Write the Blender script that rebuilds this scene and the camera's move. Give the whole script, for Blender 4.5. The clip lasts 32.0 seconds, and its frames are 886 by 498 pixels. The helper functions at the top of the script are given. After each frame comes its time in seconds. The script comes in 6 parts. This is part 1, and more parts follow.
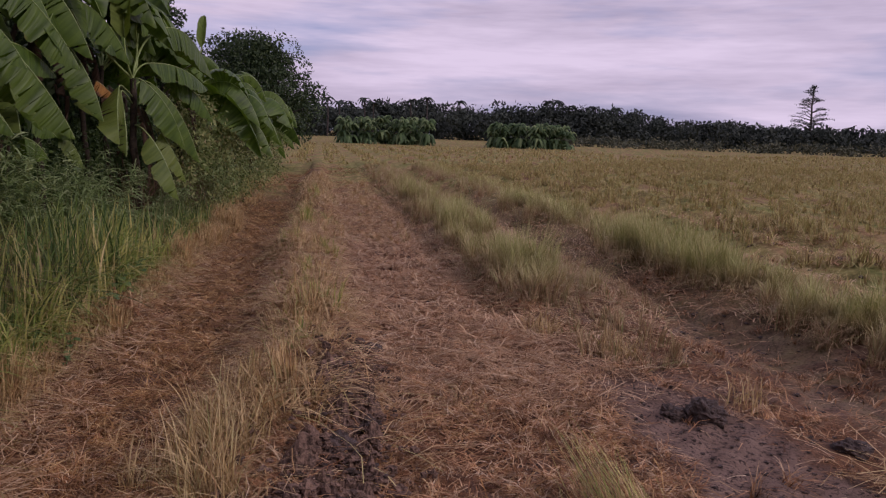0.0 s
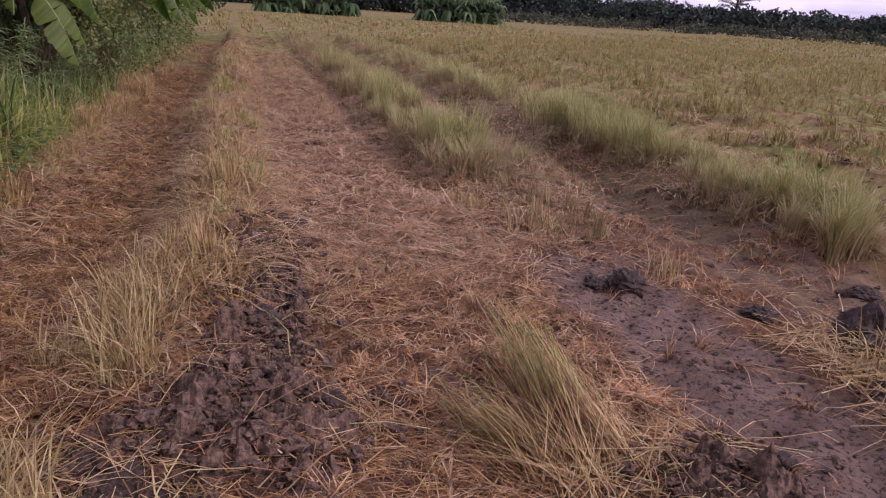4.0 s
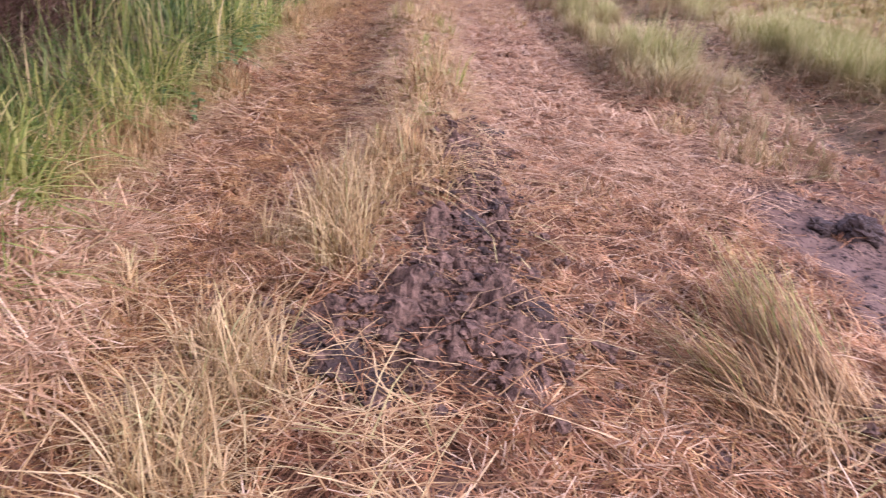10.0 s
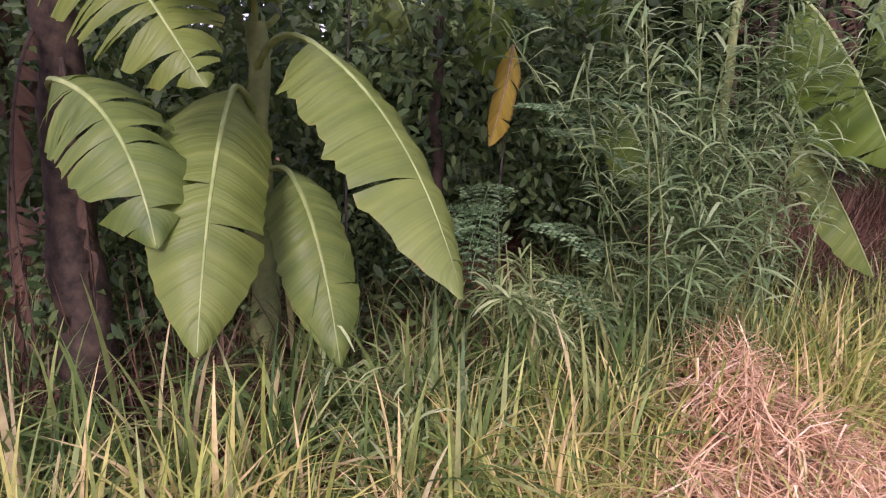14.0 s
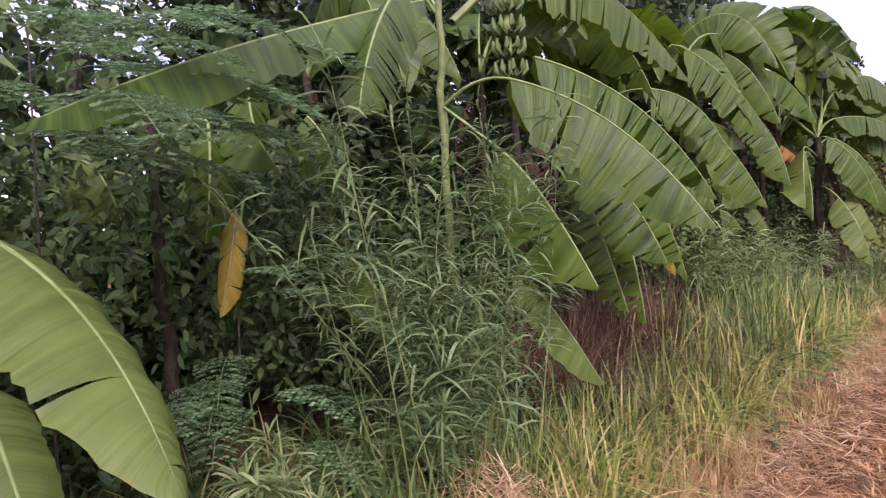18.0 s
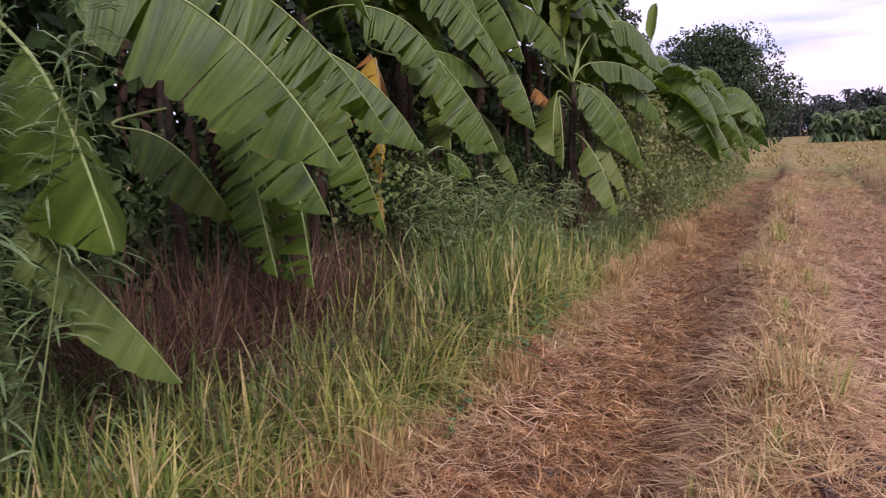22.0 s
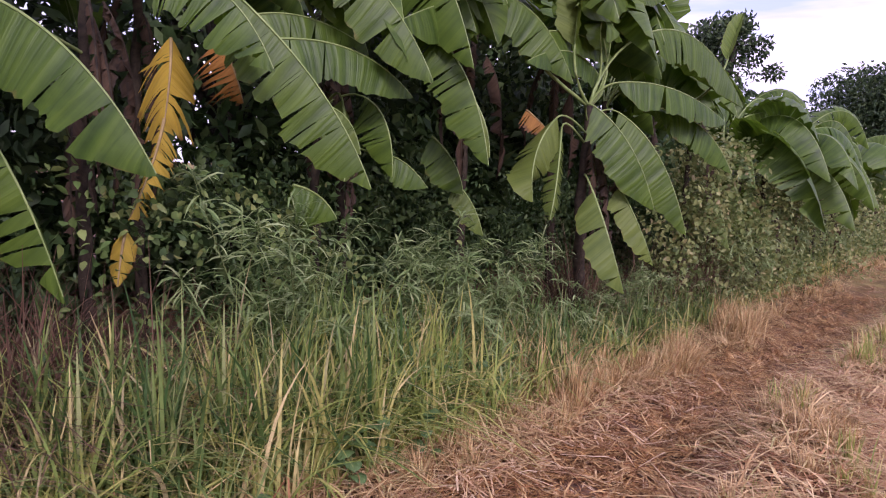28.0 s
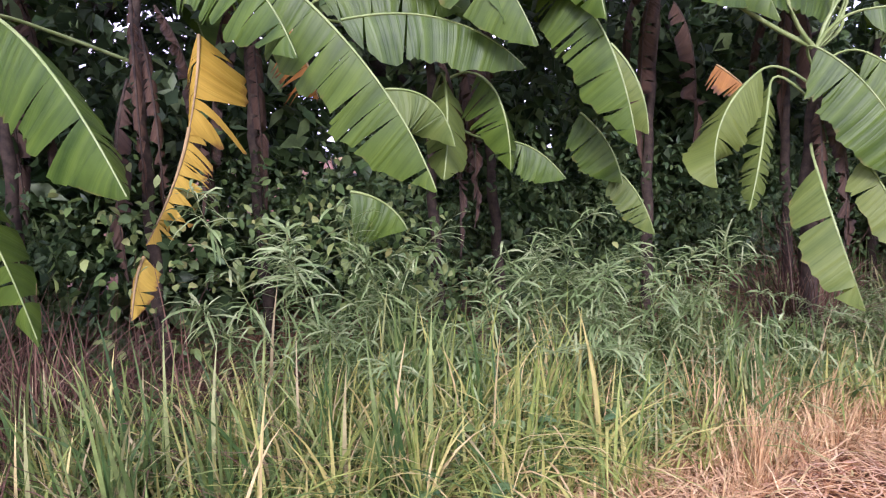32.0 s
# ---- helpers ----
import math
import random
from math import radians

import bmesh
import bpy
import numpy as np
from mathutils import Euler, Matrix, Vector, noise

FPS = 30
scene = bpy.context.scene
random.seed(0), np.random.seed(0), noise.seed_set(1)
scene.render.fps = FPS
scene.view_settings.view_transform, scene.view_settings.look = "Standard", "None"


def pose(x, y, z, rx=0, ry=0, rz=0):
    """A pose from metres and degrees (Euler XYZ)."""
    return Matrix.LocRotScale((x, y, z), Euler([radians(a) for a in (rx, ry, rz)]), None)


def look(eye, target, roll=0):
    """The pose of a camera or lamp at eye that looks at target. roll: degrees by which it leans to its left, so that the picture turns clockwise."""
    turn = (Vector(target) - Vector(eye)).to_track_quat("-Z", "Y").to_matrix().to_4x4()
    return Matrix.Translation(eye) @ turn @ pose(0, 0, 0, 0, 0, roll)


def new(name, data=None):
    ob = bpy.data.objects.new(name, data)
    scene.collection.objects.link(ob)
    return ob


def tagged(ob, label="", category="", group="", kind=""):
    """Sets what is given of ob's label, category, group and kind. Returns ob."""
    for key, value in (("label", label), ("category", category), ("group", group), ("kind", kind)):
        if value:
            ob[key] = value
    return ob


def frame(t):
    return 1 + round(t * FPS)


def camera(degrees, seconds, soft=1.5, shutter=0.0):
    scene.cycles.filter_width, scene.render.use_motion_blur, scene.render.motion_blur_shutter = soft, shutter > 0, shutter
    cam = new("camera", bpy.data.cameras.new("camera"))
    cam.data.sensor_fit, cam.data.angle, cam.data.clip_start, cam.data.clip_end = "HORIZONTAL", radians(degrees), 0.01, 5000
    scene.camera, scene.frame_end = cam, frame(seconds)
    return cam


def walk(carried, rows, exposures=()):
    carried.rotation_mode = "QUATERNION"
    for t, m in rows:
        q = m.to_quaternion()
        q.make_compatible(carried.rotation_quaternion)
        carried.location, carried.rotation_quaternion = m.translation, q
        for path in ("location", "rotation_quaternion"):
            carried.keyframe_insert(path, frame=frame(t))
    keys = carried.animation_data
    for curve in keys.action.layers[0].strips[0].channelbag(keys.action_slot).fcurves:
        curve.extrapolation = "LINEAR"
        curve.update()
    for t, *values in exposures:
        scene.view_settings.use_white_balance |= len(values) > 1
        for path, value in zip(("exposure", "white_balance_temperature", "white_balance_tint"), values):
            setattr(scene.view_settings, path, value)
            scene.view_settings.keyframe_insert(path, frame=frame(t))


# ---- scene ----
cam = camera(64.8, 32.0, soft=1.15, shutter=0.2)
PATH = [
    (0, (1.245, 0.341, 1.495), (0.991, 2.297, 1.166), 1.8),
    (0.5, (1.249, 0.357, 1.485), (1.054, 2.312, 1.112), 2.4),
    (1, (1.259, 0.369, 1.484), (1.087, 2.325, 1.101), 3.0),
    (1.5, (1.259, 0.378, 1.48), (1.101, 2.331, 1.078), 3.3),
    (2, (1.275, 0.372, 1.477), (1.141, 2.323, 1.059), 3.2),
    (2.5, (1.274, 0.374, 1.475), (1.157, 2.319, 1.025), 3.2),
    (3, (1.275, 0.381, 1.447), (1.17, 2.315, 0.948), 2.8),
    (3.5, (1.273, 0.414, 1.444), (1.185, 2.322, 0.85), 3.1),
    (5.5, (1.065, 0.444, 1.379), (1.343, 2.29, 0.662), 3.7),
    (6, (1.075, 0.454, 1.365), (1.41, 2.267, 0.59), 4.3),
    (6.5, (1.088, 0.456, 1.359), (1.473, 2.243, 0.549), 4.5),
    (7, (1.096, 0.455, 1.364), (1.517, 2.231, 0.546), 4.7),
    (7.5, (1.084, 0.455, 1.36), (1.422, 2.242, 0.528), 4.8),
    (8, (1.081, 0.455, 1.358), (1.315, 2.256, 0.521), 4.9),
    (8.5, (1.07, 0.453, 1.361), (1.197, 2.264, 0.52), 4.4),
    (9, (1.073, 0.45, 1.357), (1.073, 2.267, 0.52), 4.0),
    (9.5, (1.064, 0.454, 1.347), (0.95, 2.258, 0.49), 4.1),
    (10, (1.001, 0.462, 1.337), (0.569, 2.205, 0.457), 4.6),
    (10.5, (0.919, 0.424, 1.38), (0.207, 2.076, 0.506), 5.0),
    (11, (0.843, 0.461, 1.382), (-0.031, 2.046, 0.532), 5.1),
    (11.5, (0.796, 0.456, 1.377), (-0.352, 1.889, 0.583), 2.0),
    (12, (0.77, 0.454, 1.375), (-0.589, 1.718, 0.631), 2.0),
    (12.5, (0.793, 0.415, 1.385), (-0.791, 1.447, 0.733), 1.8),
    (13, (0.83, 0.387, 1.413), (-0.957, 1.047, 0.802), 0.1),
    (13.5, (0.859, 0.382, 1.441), (-1.015, 0.824, 0.899), 1.1),
    (15.5, (0.802, 0.375, 1.5), (-1.086, 0.976, 1.225), 1.3),
    (16, (0.795, 0.394, 1.491), (-1.06, 1.103, 1.254), 0.6),
    (16.5, (0.808, 0.404, 1.51), (-1.012, 1.211, 1.324), 0.2),
    (17, (0.806, 0.411, 1.505), (-1.004, 1.255, 1.388), -1.5),
    (17.5, (0.809, 0.441, 1.525), (-0.938, 1.413, 1.472), -3.7),
    (18, (0.8, 0.531, 1.518), (-0.893, 1.59, 1.408), -4.3),
    (18.5, (0.794, 0.699, 1.495), (-0.825, 1.864, 1.341), -3.1),
    (19, (0.758, 0.909, 1.506), (-0.795, 2.155, 1.312), -1.9),
    (19.5, (0.691, 1.022, 1.487), (-0.828, 2.315, 1.344), -2.4),
    (20, (0.609, 1.165, 1.47), (-0.874, 2.505, 1.388), -4.7),
    (20.5, (0.593, 1.276, 1.474), (-0.858, 2.642, 1.304), -5.3),
    (21, (0.611, 1.472, 1.444), (-0.867, 2.807, 1.263), -4.4),
    (21.5, (0.693, 1.659, 1.425), (-0.749, 3.022, 1.178), -3.7),
    (22, (0.684, 1.801, 1.404), (-0.693, 3.222, 1.112), -2.7),
    (22.5, (0.669, 1.994, 1.39), (-0.62, 3.494, 1.093), -1.8),
    (23, (0.695, 2.19, 1.381), (-0.676, 3.636, 1.207), 1.7),
    (23.5, (0.861, 2.412, 1.339), (-0.556, 3.811, 1.141), 3.4),
    (24, (0.858, 2.691, 1.312), (-0.562, 4.083, 1.094), 2.7),
    (24.5, (0.906, 2.884, 1.364), (-0.571, 4.215, 1.149), 1.3),
    (26.5, (0.695, 3.629, 1.483), (-0.945, 4.746, 1.234), 0.6),
    (27, (0.683, 3.882, 1.443), (-0.969, 4.965, 1.13), 1.1),
    (27.5, (0.632, 4.075, 1.431), (-0.983, 5.211, 1.112), 1.9),
    (28, (0.509, 4.252, 1.445), (-1.141, 5.36, 1.225), 2.3),
    (28.5, (0.379, 4.42, 1.441), (-1.229, 5.58, 1.18), -0.3),
    (29, (0.396, 4.638, 1.468), (-1.276, 5.724, 1.305), 1.1),
    (29.5, (0.405, 4.83, 1.48), (-1.314, 5.834, 1.282), -0.3),
    (30, (0.344, 4.99, 1.483), (-1.429, 5.908, 1.369), 0.0),
    (30.5, (0.284, 5.156, 1.496), (-1.477, 6.095, 1.365), -2.6),
    (31, (0.222, 5.318, 1.49), (-1.614, 6.104, 1.388), -1.7),
    (31.5, (0.22, 5.466, 1.481), (-1.712, 5.949, 1.293), -1.5),
    (32, (0.104, 5.454, 1.501), (-1.845, 5.81, 1.225), -2.1),
]
walk(cam, [(t, look(eye, target, roll)) for t, eye, target, roll in PATH],
     exposures=[(0, -0.3, 6250, 35), (3.0, -0.27, 6250, 35), (5.5, 1.3, 5600, 40), (9, 1.45, 5600, 38), (11, 1.22, 6000, 40), (13, 1.45, 6150, 52), (16, 1.39, 6000, 44), (18, 1.26, 6100, 38), (20, 0.68, 6150, 32), (22, 0.7, 6100, 36), (23, 0.56, 6100, 39), (24.5, 0.7, 6050, 40), (28, 0.92, 5850, 42), (30.5, 1.02, 5280, 40), (31.3, 1.32, 5300, 43), (32, 1.8, 5500, 42)])

# ---- world and light ----
world = bpy.data.worlds.new("world")
scene.world = world
world.use_nodes = True


def link(tree, a, b):
    tree.links.new(a, b)


def ramp(tree, fac, stops):
    n = tree.nodes.new("ShaderNodeValToRGB")
    while len(n.color_ramp.elements) < len(stops):
        n.color_ramp.elements.new(0.5)
    for e, (p, c) in zip(n.color_ramp.elements, stops):
        e.position, e.color = p, (*c, 1) if len(c) == 3 else c
    link(tree, fac, n.inputs[0])
    return n.outputs[0]


def noise_tex(tree, scale, detail=4.0, rough=0.55, vec=None):
    n = tree.nodes.new("ShaderNodeTexNoise")
    n.inputs["Scale"].default_value, n.inputs["Detail"].default_value, n.inputs["Roughness"].default_value = scale, detail, rough
    if vec is not None:
        link(tree, vec, n.inputs["Vector"])
    return n.outputs[0]


def mix(tree, fac, a, b, mode="MIX"):
    n = tree.nodes.new("ShaderNodeMix")
    n.data_type, n.blend_type = "RGBA", mode
    for v, i in ((fac, 0), (a, 6), (b, 7)):
        if isinstance(v, (int, float)):
            n.inputs[i].default_value = v
        elif isinstance(v, tuple):
            n.inputs[i].default_value = (*v, 1)
        else:
            link(tree, v, n.inputs[i])
    return n.outputs[2]


def math_node(tree, op, a, b=0.0):
    n = tree.nodes.new("ShaderNodeMath")
    n.operation = op
    for v, i in ((a, 0), (b, 1)):
        if isinstance(v, (int, float)):
            n.inputs[i].default_value = v
        else:
            link(tree, v, n.inputs[i])
    return n.outputs[0]


def mapped(tree, vec, scale=(1, 1, 1), rot=(0, 0, 0)):
    n = tree.nodes.new("ShaderNodeMapping")
    n.inputs["Scale"].default_value, n.inputs["Rotation"].default_value = scale, rot
    link(tree, vec, n.inputs["Vector"])
    return n.outputs[0]


def build_sky():
    tree = world.node_tree
    back = tree.nodes["Background"]
    sky = tree.nodes.new("ShaderNodeTexSky")
    sky.sky_type, sky.sun_disc = "NISHITA", False
    sky.sun_elevation, sky.sun_rotation = radians(SUN_HEIGHT), radians(SUN_TURN)
    sky.air_density, sky.dust_density = 1.0, 2.0
    co = tree.nodes.new("ShaderNodeTexCoord").outputs["Generated"]
    low = mapped(tree, co, (1.0, 1.0, 7.0))
    streak = noise_tex(tree, 2.2, 5.0, 0.55, low)
    cover = ramp(tree, streak, [(0.38, (0.08, 0.08, 0.08)), (0.54, (1, 1, 1))])
    shade = noise_tex(tree, 2.4, 5.0, 0.62, mapped(tree, co, (1.0, 1.0, 9.0), (0, 0, 0.6)))
    cloud = ramp(tree, shade, [(0.3, (5.3, 5.0, 5.8)), (0.62, (8.4, 7.9, 8.7))])
    blue = mix(tree, 0.55, sky.outputs[0], (4.2, 4.8, 7.3))
    link(tree, mix(tree, cover, blue, cloud), back.inputs["Color"])
    back.inputs["Strength"].default_value = SKY_STRENGTH


SUN_HEIGHT, SUN_TURN, SKY_STRENGTH = 33.0, 108.0, 0.1
build_sky()
sun = new("sun", bpy.data.lights.new("sun", "SUN"))
sun.data.energy, sun.data.angle, sun.data.color = 1.5, radians(16), (1.0, 0.95, 0.88)
# the sun stands over the open field, behind the walker's right shoulder
sun.matrix_world = look((6.0, -2.0, 4.1), (0, 0, 0))


# ---- materials ----
def material(name, rough=0.8, spec=0.3):
    m = bpy.data.materials.new(name)
    m.use_nodes = True
    b = m.node_tree.nodes["Principled BSDF"]
    b.inputs["Roughness"].default_value, b.inputs["Specular IOR Level"].default_value = rough, spec
    return m, m.node_tree, b


def bumped(tree, b, height, strength=0.4, dist=0.02):
    n = tree.nodes.new("ShaderNodeBump")
    n.inputs["Strength"].default_value, n.inputs["Distance"].default_value = strength, dist
    link(tree, height, n.inputs["Height"])
    link(tree, n.outputs[0], b.inputs["Normal"])


def object_co(tree):
    return tree.nodes.new("ShaderNodeTexCoord").outputs["Object"]


def island(tree):
    return tree.nodes.new("ShaderNodeNewGeometry").outputs["Random Per Island"]


def through_light(tree, b, colour, amount):
    """Thin plant tissue lets part of the light through."""
    t = tree.nodes.new("ShaderNodeBsdfTranslucent")
    if isinstance(colour, tuple):
        t.inputs[0].default_value = (*colour, 1)
    else:
        link(tree, colour, t.inputs[0])
    s = tree.nodes.new("ShaderNodeMixShader")
    s.inputs[0].default_value = amount
    link(tree, b.outputs[0], s.inputs[1])
    link(tree, t.outputs[0], s.inputs[2])
    link(tree, s.outputs[0], tree.nodes["Material Output"].inputs["Surface"])


def blade_material(name, stops, rough=0.6, glow=0.25, dry=None, tips=None, mottle_shade=0.35):
    """Grass, straw and small leaves: one tint for each blade, a second one in patches over the ground."""
    m, tree, b = material(name, rough, 0.25)
    tint = ramp(tree, island(tree), stops)
    patch = noise_tex(tree, 1.3, 3.0, 0.6, object_co(tree))
    if dry:
        tint = mix(tree, ramp(tree, patch, [(0.48, (0, 0, 0)), (0.66, (1, 1, 1))]), tint, dry)
    # dark blotches vary the tone; strong on straw, they paint shade in its gaps
    tint = mix(tree, mottle_shade, tint, ramp(tree, noise_tex(tree, 13, 4.0, 0.65, object_co(tree)), [(0.38, (0.22, 0.18, 0.16)), (0.6, (1.1, 1.1, 1.1))]), "MULTIPLY")
    if mottle_shade > 0.5:
        tint = mix(tree, 0.6, tint, ramp(tree, noise_tex(tree, 4.5, 4.0, 0.6, object_co(tree)), [(0.36, (0.4, 0.33, 0.3)), (0.58, (1.1, 1.1, 1.1))]), "MULTIPLY")
    if tips:
        # the live ends of the stalks have another colour than their dry feet
        sep = tree.nodes.new("ShaderNodeSeparateXYZ")
        link(tree, object_co(tree), sep.inputs[0])
        up = math_node(tree, "ADD", sep.outputs[2], math_node(tree, "MULTIPLY", patch, 0.3))
        tint = mix(tree, ramp(tree, up, [(0.31, (0, 0, 0)), (0.5, (0.85, 0.85, 0.85))]), tint, ramp(tree, island(tree), tips))
    link(tree, tint, b.inputs["Base Color"])
    through_light(tree, b, tint, glow)
    return m


def banana_material(name, dark, mid, edge, rough=0.48, glow=0.3, brown=0.0, pleat_shade=0.3):
    """Ribbed leaf blade: fine side veins across the leaf, blotches, a dry margin, pleats shaded in the colour. u runs
    along the midrib, v across it from -1 to 1.
    """
    m, tree, b = material(name, rough, 0.32)
    uv = tree.nodes.new("ShaderNodeUVMap").outputs[0]
    sep = tree.nodes.new("ShaderNodeSeparateXYZ")
    link(tree, uv, sep.inputs[0])
    side = math_node(tree, "ABSOLUTE", sep.outputs[1])
    along = math_node(tree, "ADD", sep.outputs[0], math_node(tree, "MULTIPLY", side, -0.06))
    comb = tree.nodes.new("ShaderNodeCombineXYZ")
    link(tree, along, comb.inputs[0])
    veins = noise_tex(tree, 1.0, 2.0, 0.6, mapped(tree, comb.outputs[0], (120, 1, 1)))
    broad = noise_tex(tree, 1.0, 2.0, 0.5, mapped(tree, comb.outputs[0], (16, 1, 1)))
    info = tree.nodes.new("ShaderNodeObjectInfo")
    base = ramp(tree, noise_tex(tree, 5.0, 4.0, 0.6, object_co(tree)), [(0.3, dark), (0.7, mid)])
    base = mix(tree, math_node(tree, "MULTIPLY", info.outputs["Random"], 0.55), base, mix(tree, 0.5, dark, mid))
    base = mix(tree, 0.8, base, ramp(tree, info.outputs["Random"], [(0.0, (0.72, 0.84, 0.95)), (0.5, (1.0, 1.0, 1.0)), (1.0, (1.2, 1.12, 0.95))]), "MULTIPLY")
    # light and dark sides of the pleats, painted as bands beside the bump
    base = mix(tree, ramp(tree, broad, [(0.35, (0, 0, 0)), (0.7, (0.6, 0.6, 0.6))]), base, mid)
    base = mix(tree, pleat_shade, base, ramp(tree, broad, [(0.36, (0.6, 0.66, 0.6)), (0.6, (1.12, 1.1, 1.05))]), "MULTIPLY")
    base = mix(tree, 0.85, base, ramp(tree, veins, [(0.3, (0.8, 0.83, 0.76)), (0.65, (1.08, 1.06, 1.0))]), "MULTIPLY")
    worn = math_node(tree, "ADD", side, math_node(tree, "MULTIPLY", noise_tex(tree, 9, 4, 0.7, object_co(tree)), 0.5))
    base = mix(tree, ramp(tree, math_node(tree, "SUBTRACT", worn, 0.74 - brown), [(0.5, (0, 0, 0)), (0.66, (1, 1, 1))]), base, edge)
    link(tree, base, b.inputs["Base Color"])
    bumped(tree, b, mix(tree, 0.88, veins, broad), 0.8, 0.03)
    through_light(tree, b, mix(tree, 1.0, base, (1.3, 1.35, 0.6), "MULTIPLY"), glow)
    return m


LEAF = banana_material("banana_leaf_green", (0.03, 0.068, 0.01), (0.116, 0.187, 0.027), (0.2, 0.14, 0.045), 0.43, 0.32, pleat_shade=0.65)
LEAF_YOUNG = banana_material("banana_leaf_bright", (0.095, 0.145, 0.028), (0.175, 0.23, 0.052), (0.26, 0.2, 0.05))
LEAF_YELLOW = banana_material("banana_leaf_yellow", (0.42, 0.27, 0.03), (0.55, 0.40, 0.06), (0.22, 0.11, 0.03), 0.6, 0.25, 0.12)
LEAF_ORANGE = banana_material("banana_leaf_orange", (0.22, 0.09, 0.02), (0.36, 0.17, 0.035), (0.14, 0.07, 0.03), 0.7, 0.2, 0.2)
LEAF_DRY = banana_material("banana_leaf_dry", (0.026, 0.015, 0.01), (0.095, 0.056, 0.034), (0.04, 0.027, 0.02), 0.85, 0.1, 0.2)
STRAW_RED = blade_material("trodden_straw", [(0.0, (0.19, 0.084, 0.03)), (0.35, (0.43, 0.22, 0.074)), (0.7, (0.62, 0.385, 0.145)), (1.0, (0.8, 0.59, 0.29))], 0.75, 0.1, mottle_shade=0.75)
STRAW_PALE = blade_material("pale_straw", [(0.0, (0.29, 0.155, 0.075)), (0.4, (0.57, 0.355, 0.185)), (0.8, (0.75, 0.525, 0.3)), (1.0, (0.87, 0.69, 0.45))], 0.7, 0.15, mottle_shade=0.4)
GRASS = blade_material("grass_green", [(0.0, (0.05, 0.11, 0.03)), (0.4, (0.14, 0.22, 0.056)), (0.72, (0.25, 0.325, 0.092)), (0.9, (0.36, 0.4, 0.15)), (1.0, (0.54, 0.45, 0.23))], 0.5, 0.35)
GRASS_PALE = blade_material("grass_yellowing", [(0.0, (0.17, 0.26, 0.055)), (0.4, (0.36, 0.42, 0.1)), (0.75, (0.56, 0.52, 0.16)), (1.0, (0.72, 0.57, 0.28))], 0.5, 0.35)
STUBBLE = blade_material("rice_stubble", [(0.0, (0.33, 0.19, 0.08)), (0.45, (0.58, 0.39, 0.17)), (0.85, (0.76, 0.57, 0.29)), (1.0, (0.47, 0.43, 0.16))], 0.65, 0.15, mottle_shade=0.5)
TUFT = blade_material("yellow_rice_tuft", [(0.0, (0.27, 0.165, 0.07)), (0.4, (0.54, 0.385, 0.16)), (0.8, (0.74, 0.57, 0.29)), (1.0, (0.46, 0.43, 0.15))], 0.6, 0.12, mottle_shade=0.45)
SHEAF = blade_material("rice_sheaf", [(0.0, (0.05, 0.027, 0.013)), (0.3, (0.3, 0.165, 0.065)), (0.6, (0.58, 0.37, 0.15)), (1.0, (0.82, 0.62, 0.32))], 0.6, 0.08, mottle_shade=0.5)
STUBBLE_GREEN = blade_material("regrowing_stubble", [(0.0, (0.26, 0.16, 0.08)), (0.4, (0.44, 0.30, 0.16)), (0.8, (0.56, 0.43, 0.23)), (1.0, (0.30, 0.33, 0.12))], 0.6, 0.22, tips=[(0.0, (0.25, 0.3, 0.075)), (0.45, (0.42, 0.44, 0.15)), (1.0, (0.64, 0.55, 0.28))])
FIELD_STUBBLE = blade_material("field_stubble", [(0.0, (0.24, 0.16, 0.07)), (0.35, (0.5, 0.38, 0.15)), (0.75, (0.38, 0.38, 0.12)), (1.0, (0.66, 0.55, 0.26))], 0.65, 0.2, mottle_shade=0.5)
STRAW = blade_material("cut_straw", [(0.0, (0.2, 0.082, 0.035)), (0.35, (0.45, 0.22, 0.093)), (0.75, (0.64, 0.395, 0.195)), (1.0, (0.8, 0.62, 0.4))], 0.7, 0.1, mottle_shade=0.7)
WEED = blade_material("weed_leaf", [(0.0, (0.034, 0.07, 0.024)), (0.5, (0.08, 0.14, 0.044)), (1.0, (0.16, 0.23, 0.075))], 0.45, 0.3)
WEED_PALE = blade_material("narrow_weed_leaf", [(0.0, (0.12, 0.19, 0.06)), (0.5, (0.24, 0.335, 0.12)), (1.0, (0.4, 0.48, 0.22))], 0.4, 0.35)
BUSH = blade_material("narrow_bush_leaf", [(0.0, (0.08, 0.15, 0.05)), (0.5, (0.17, 0.27, 0.1)), (1.0, (0.3, 0.4, 0.18))], 0.4, 0.35)
TREE_LEAF = blade_material("tree_leaf", [(0.0, (0.022, 0.044, 0.018)), (0.6, (0.05, 0.084, 0.032)), (1.0, (0.095, 0.135, 0.052))], 0.5, 0.2)
# greyed and lightened: the haze of distance is mixed into the leaf colour
FAR_LEAF_HAZY = blade_material("far_tree_leaf_hazy", [(0.0, (0.03, 0.042, 0.034)), (0.6, (0.05, 0.064, 0.05)), (1.0, (0.08, 0.096, 0.072))], 0.8, 0.1)


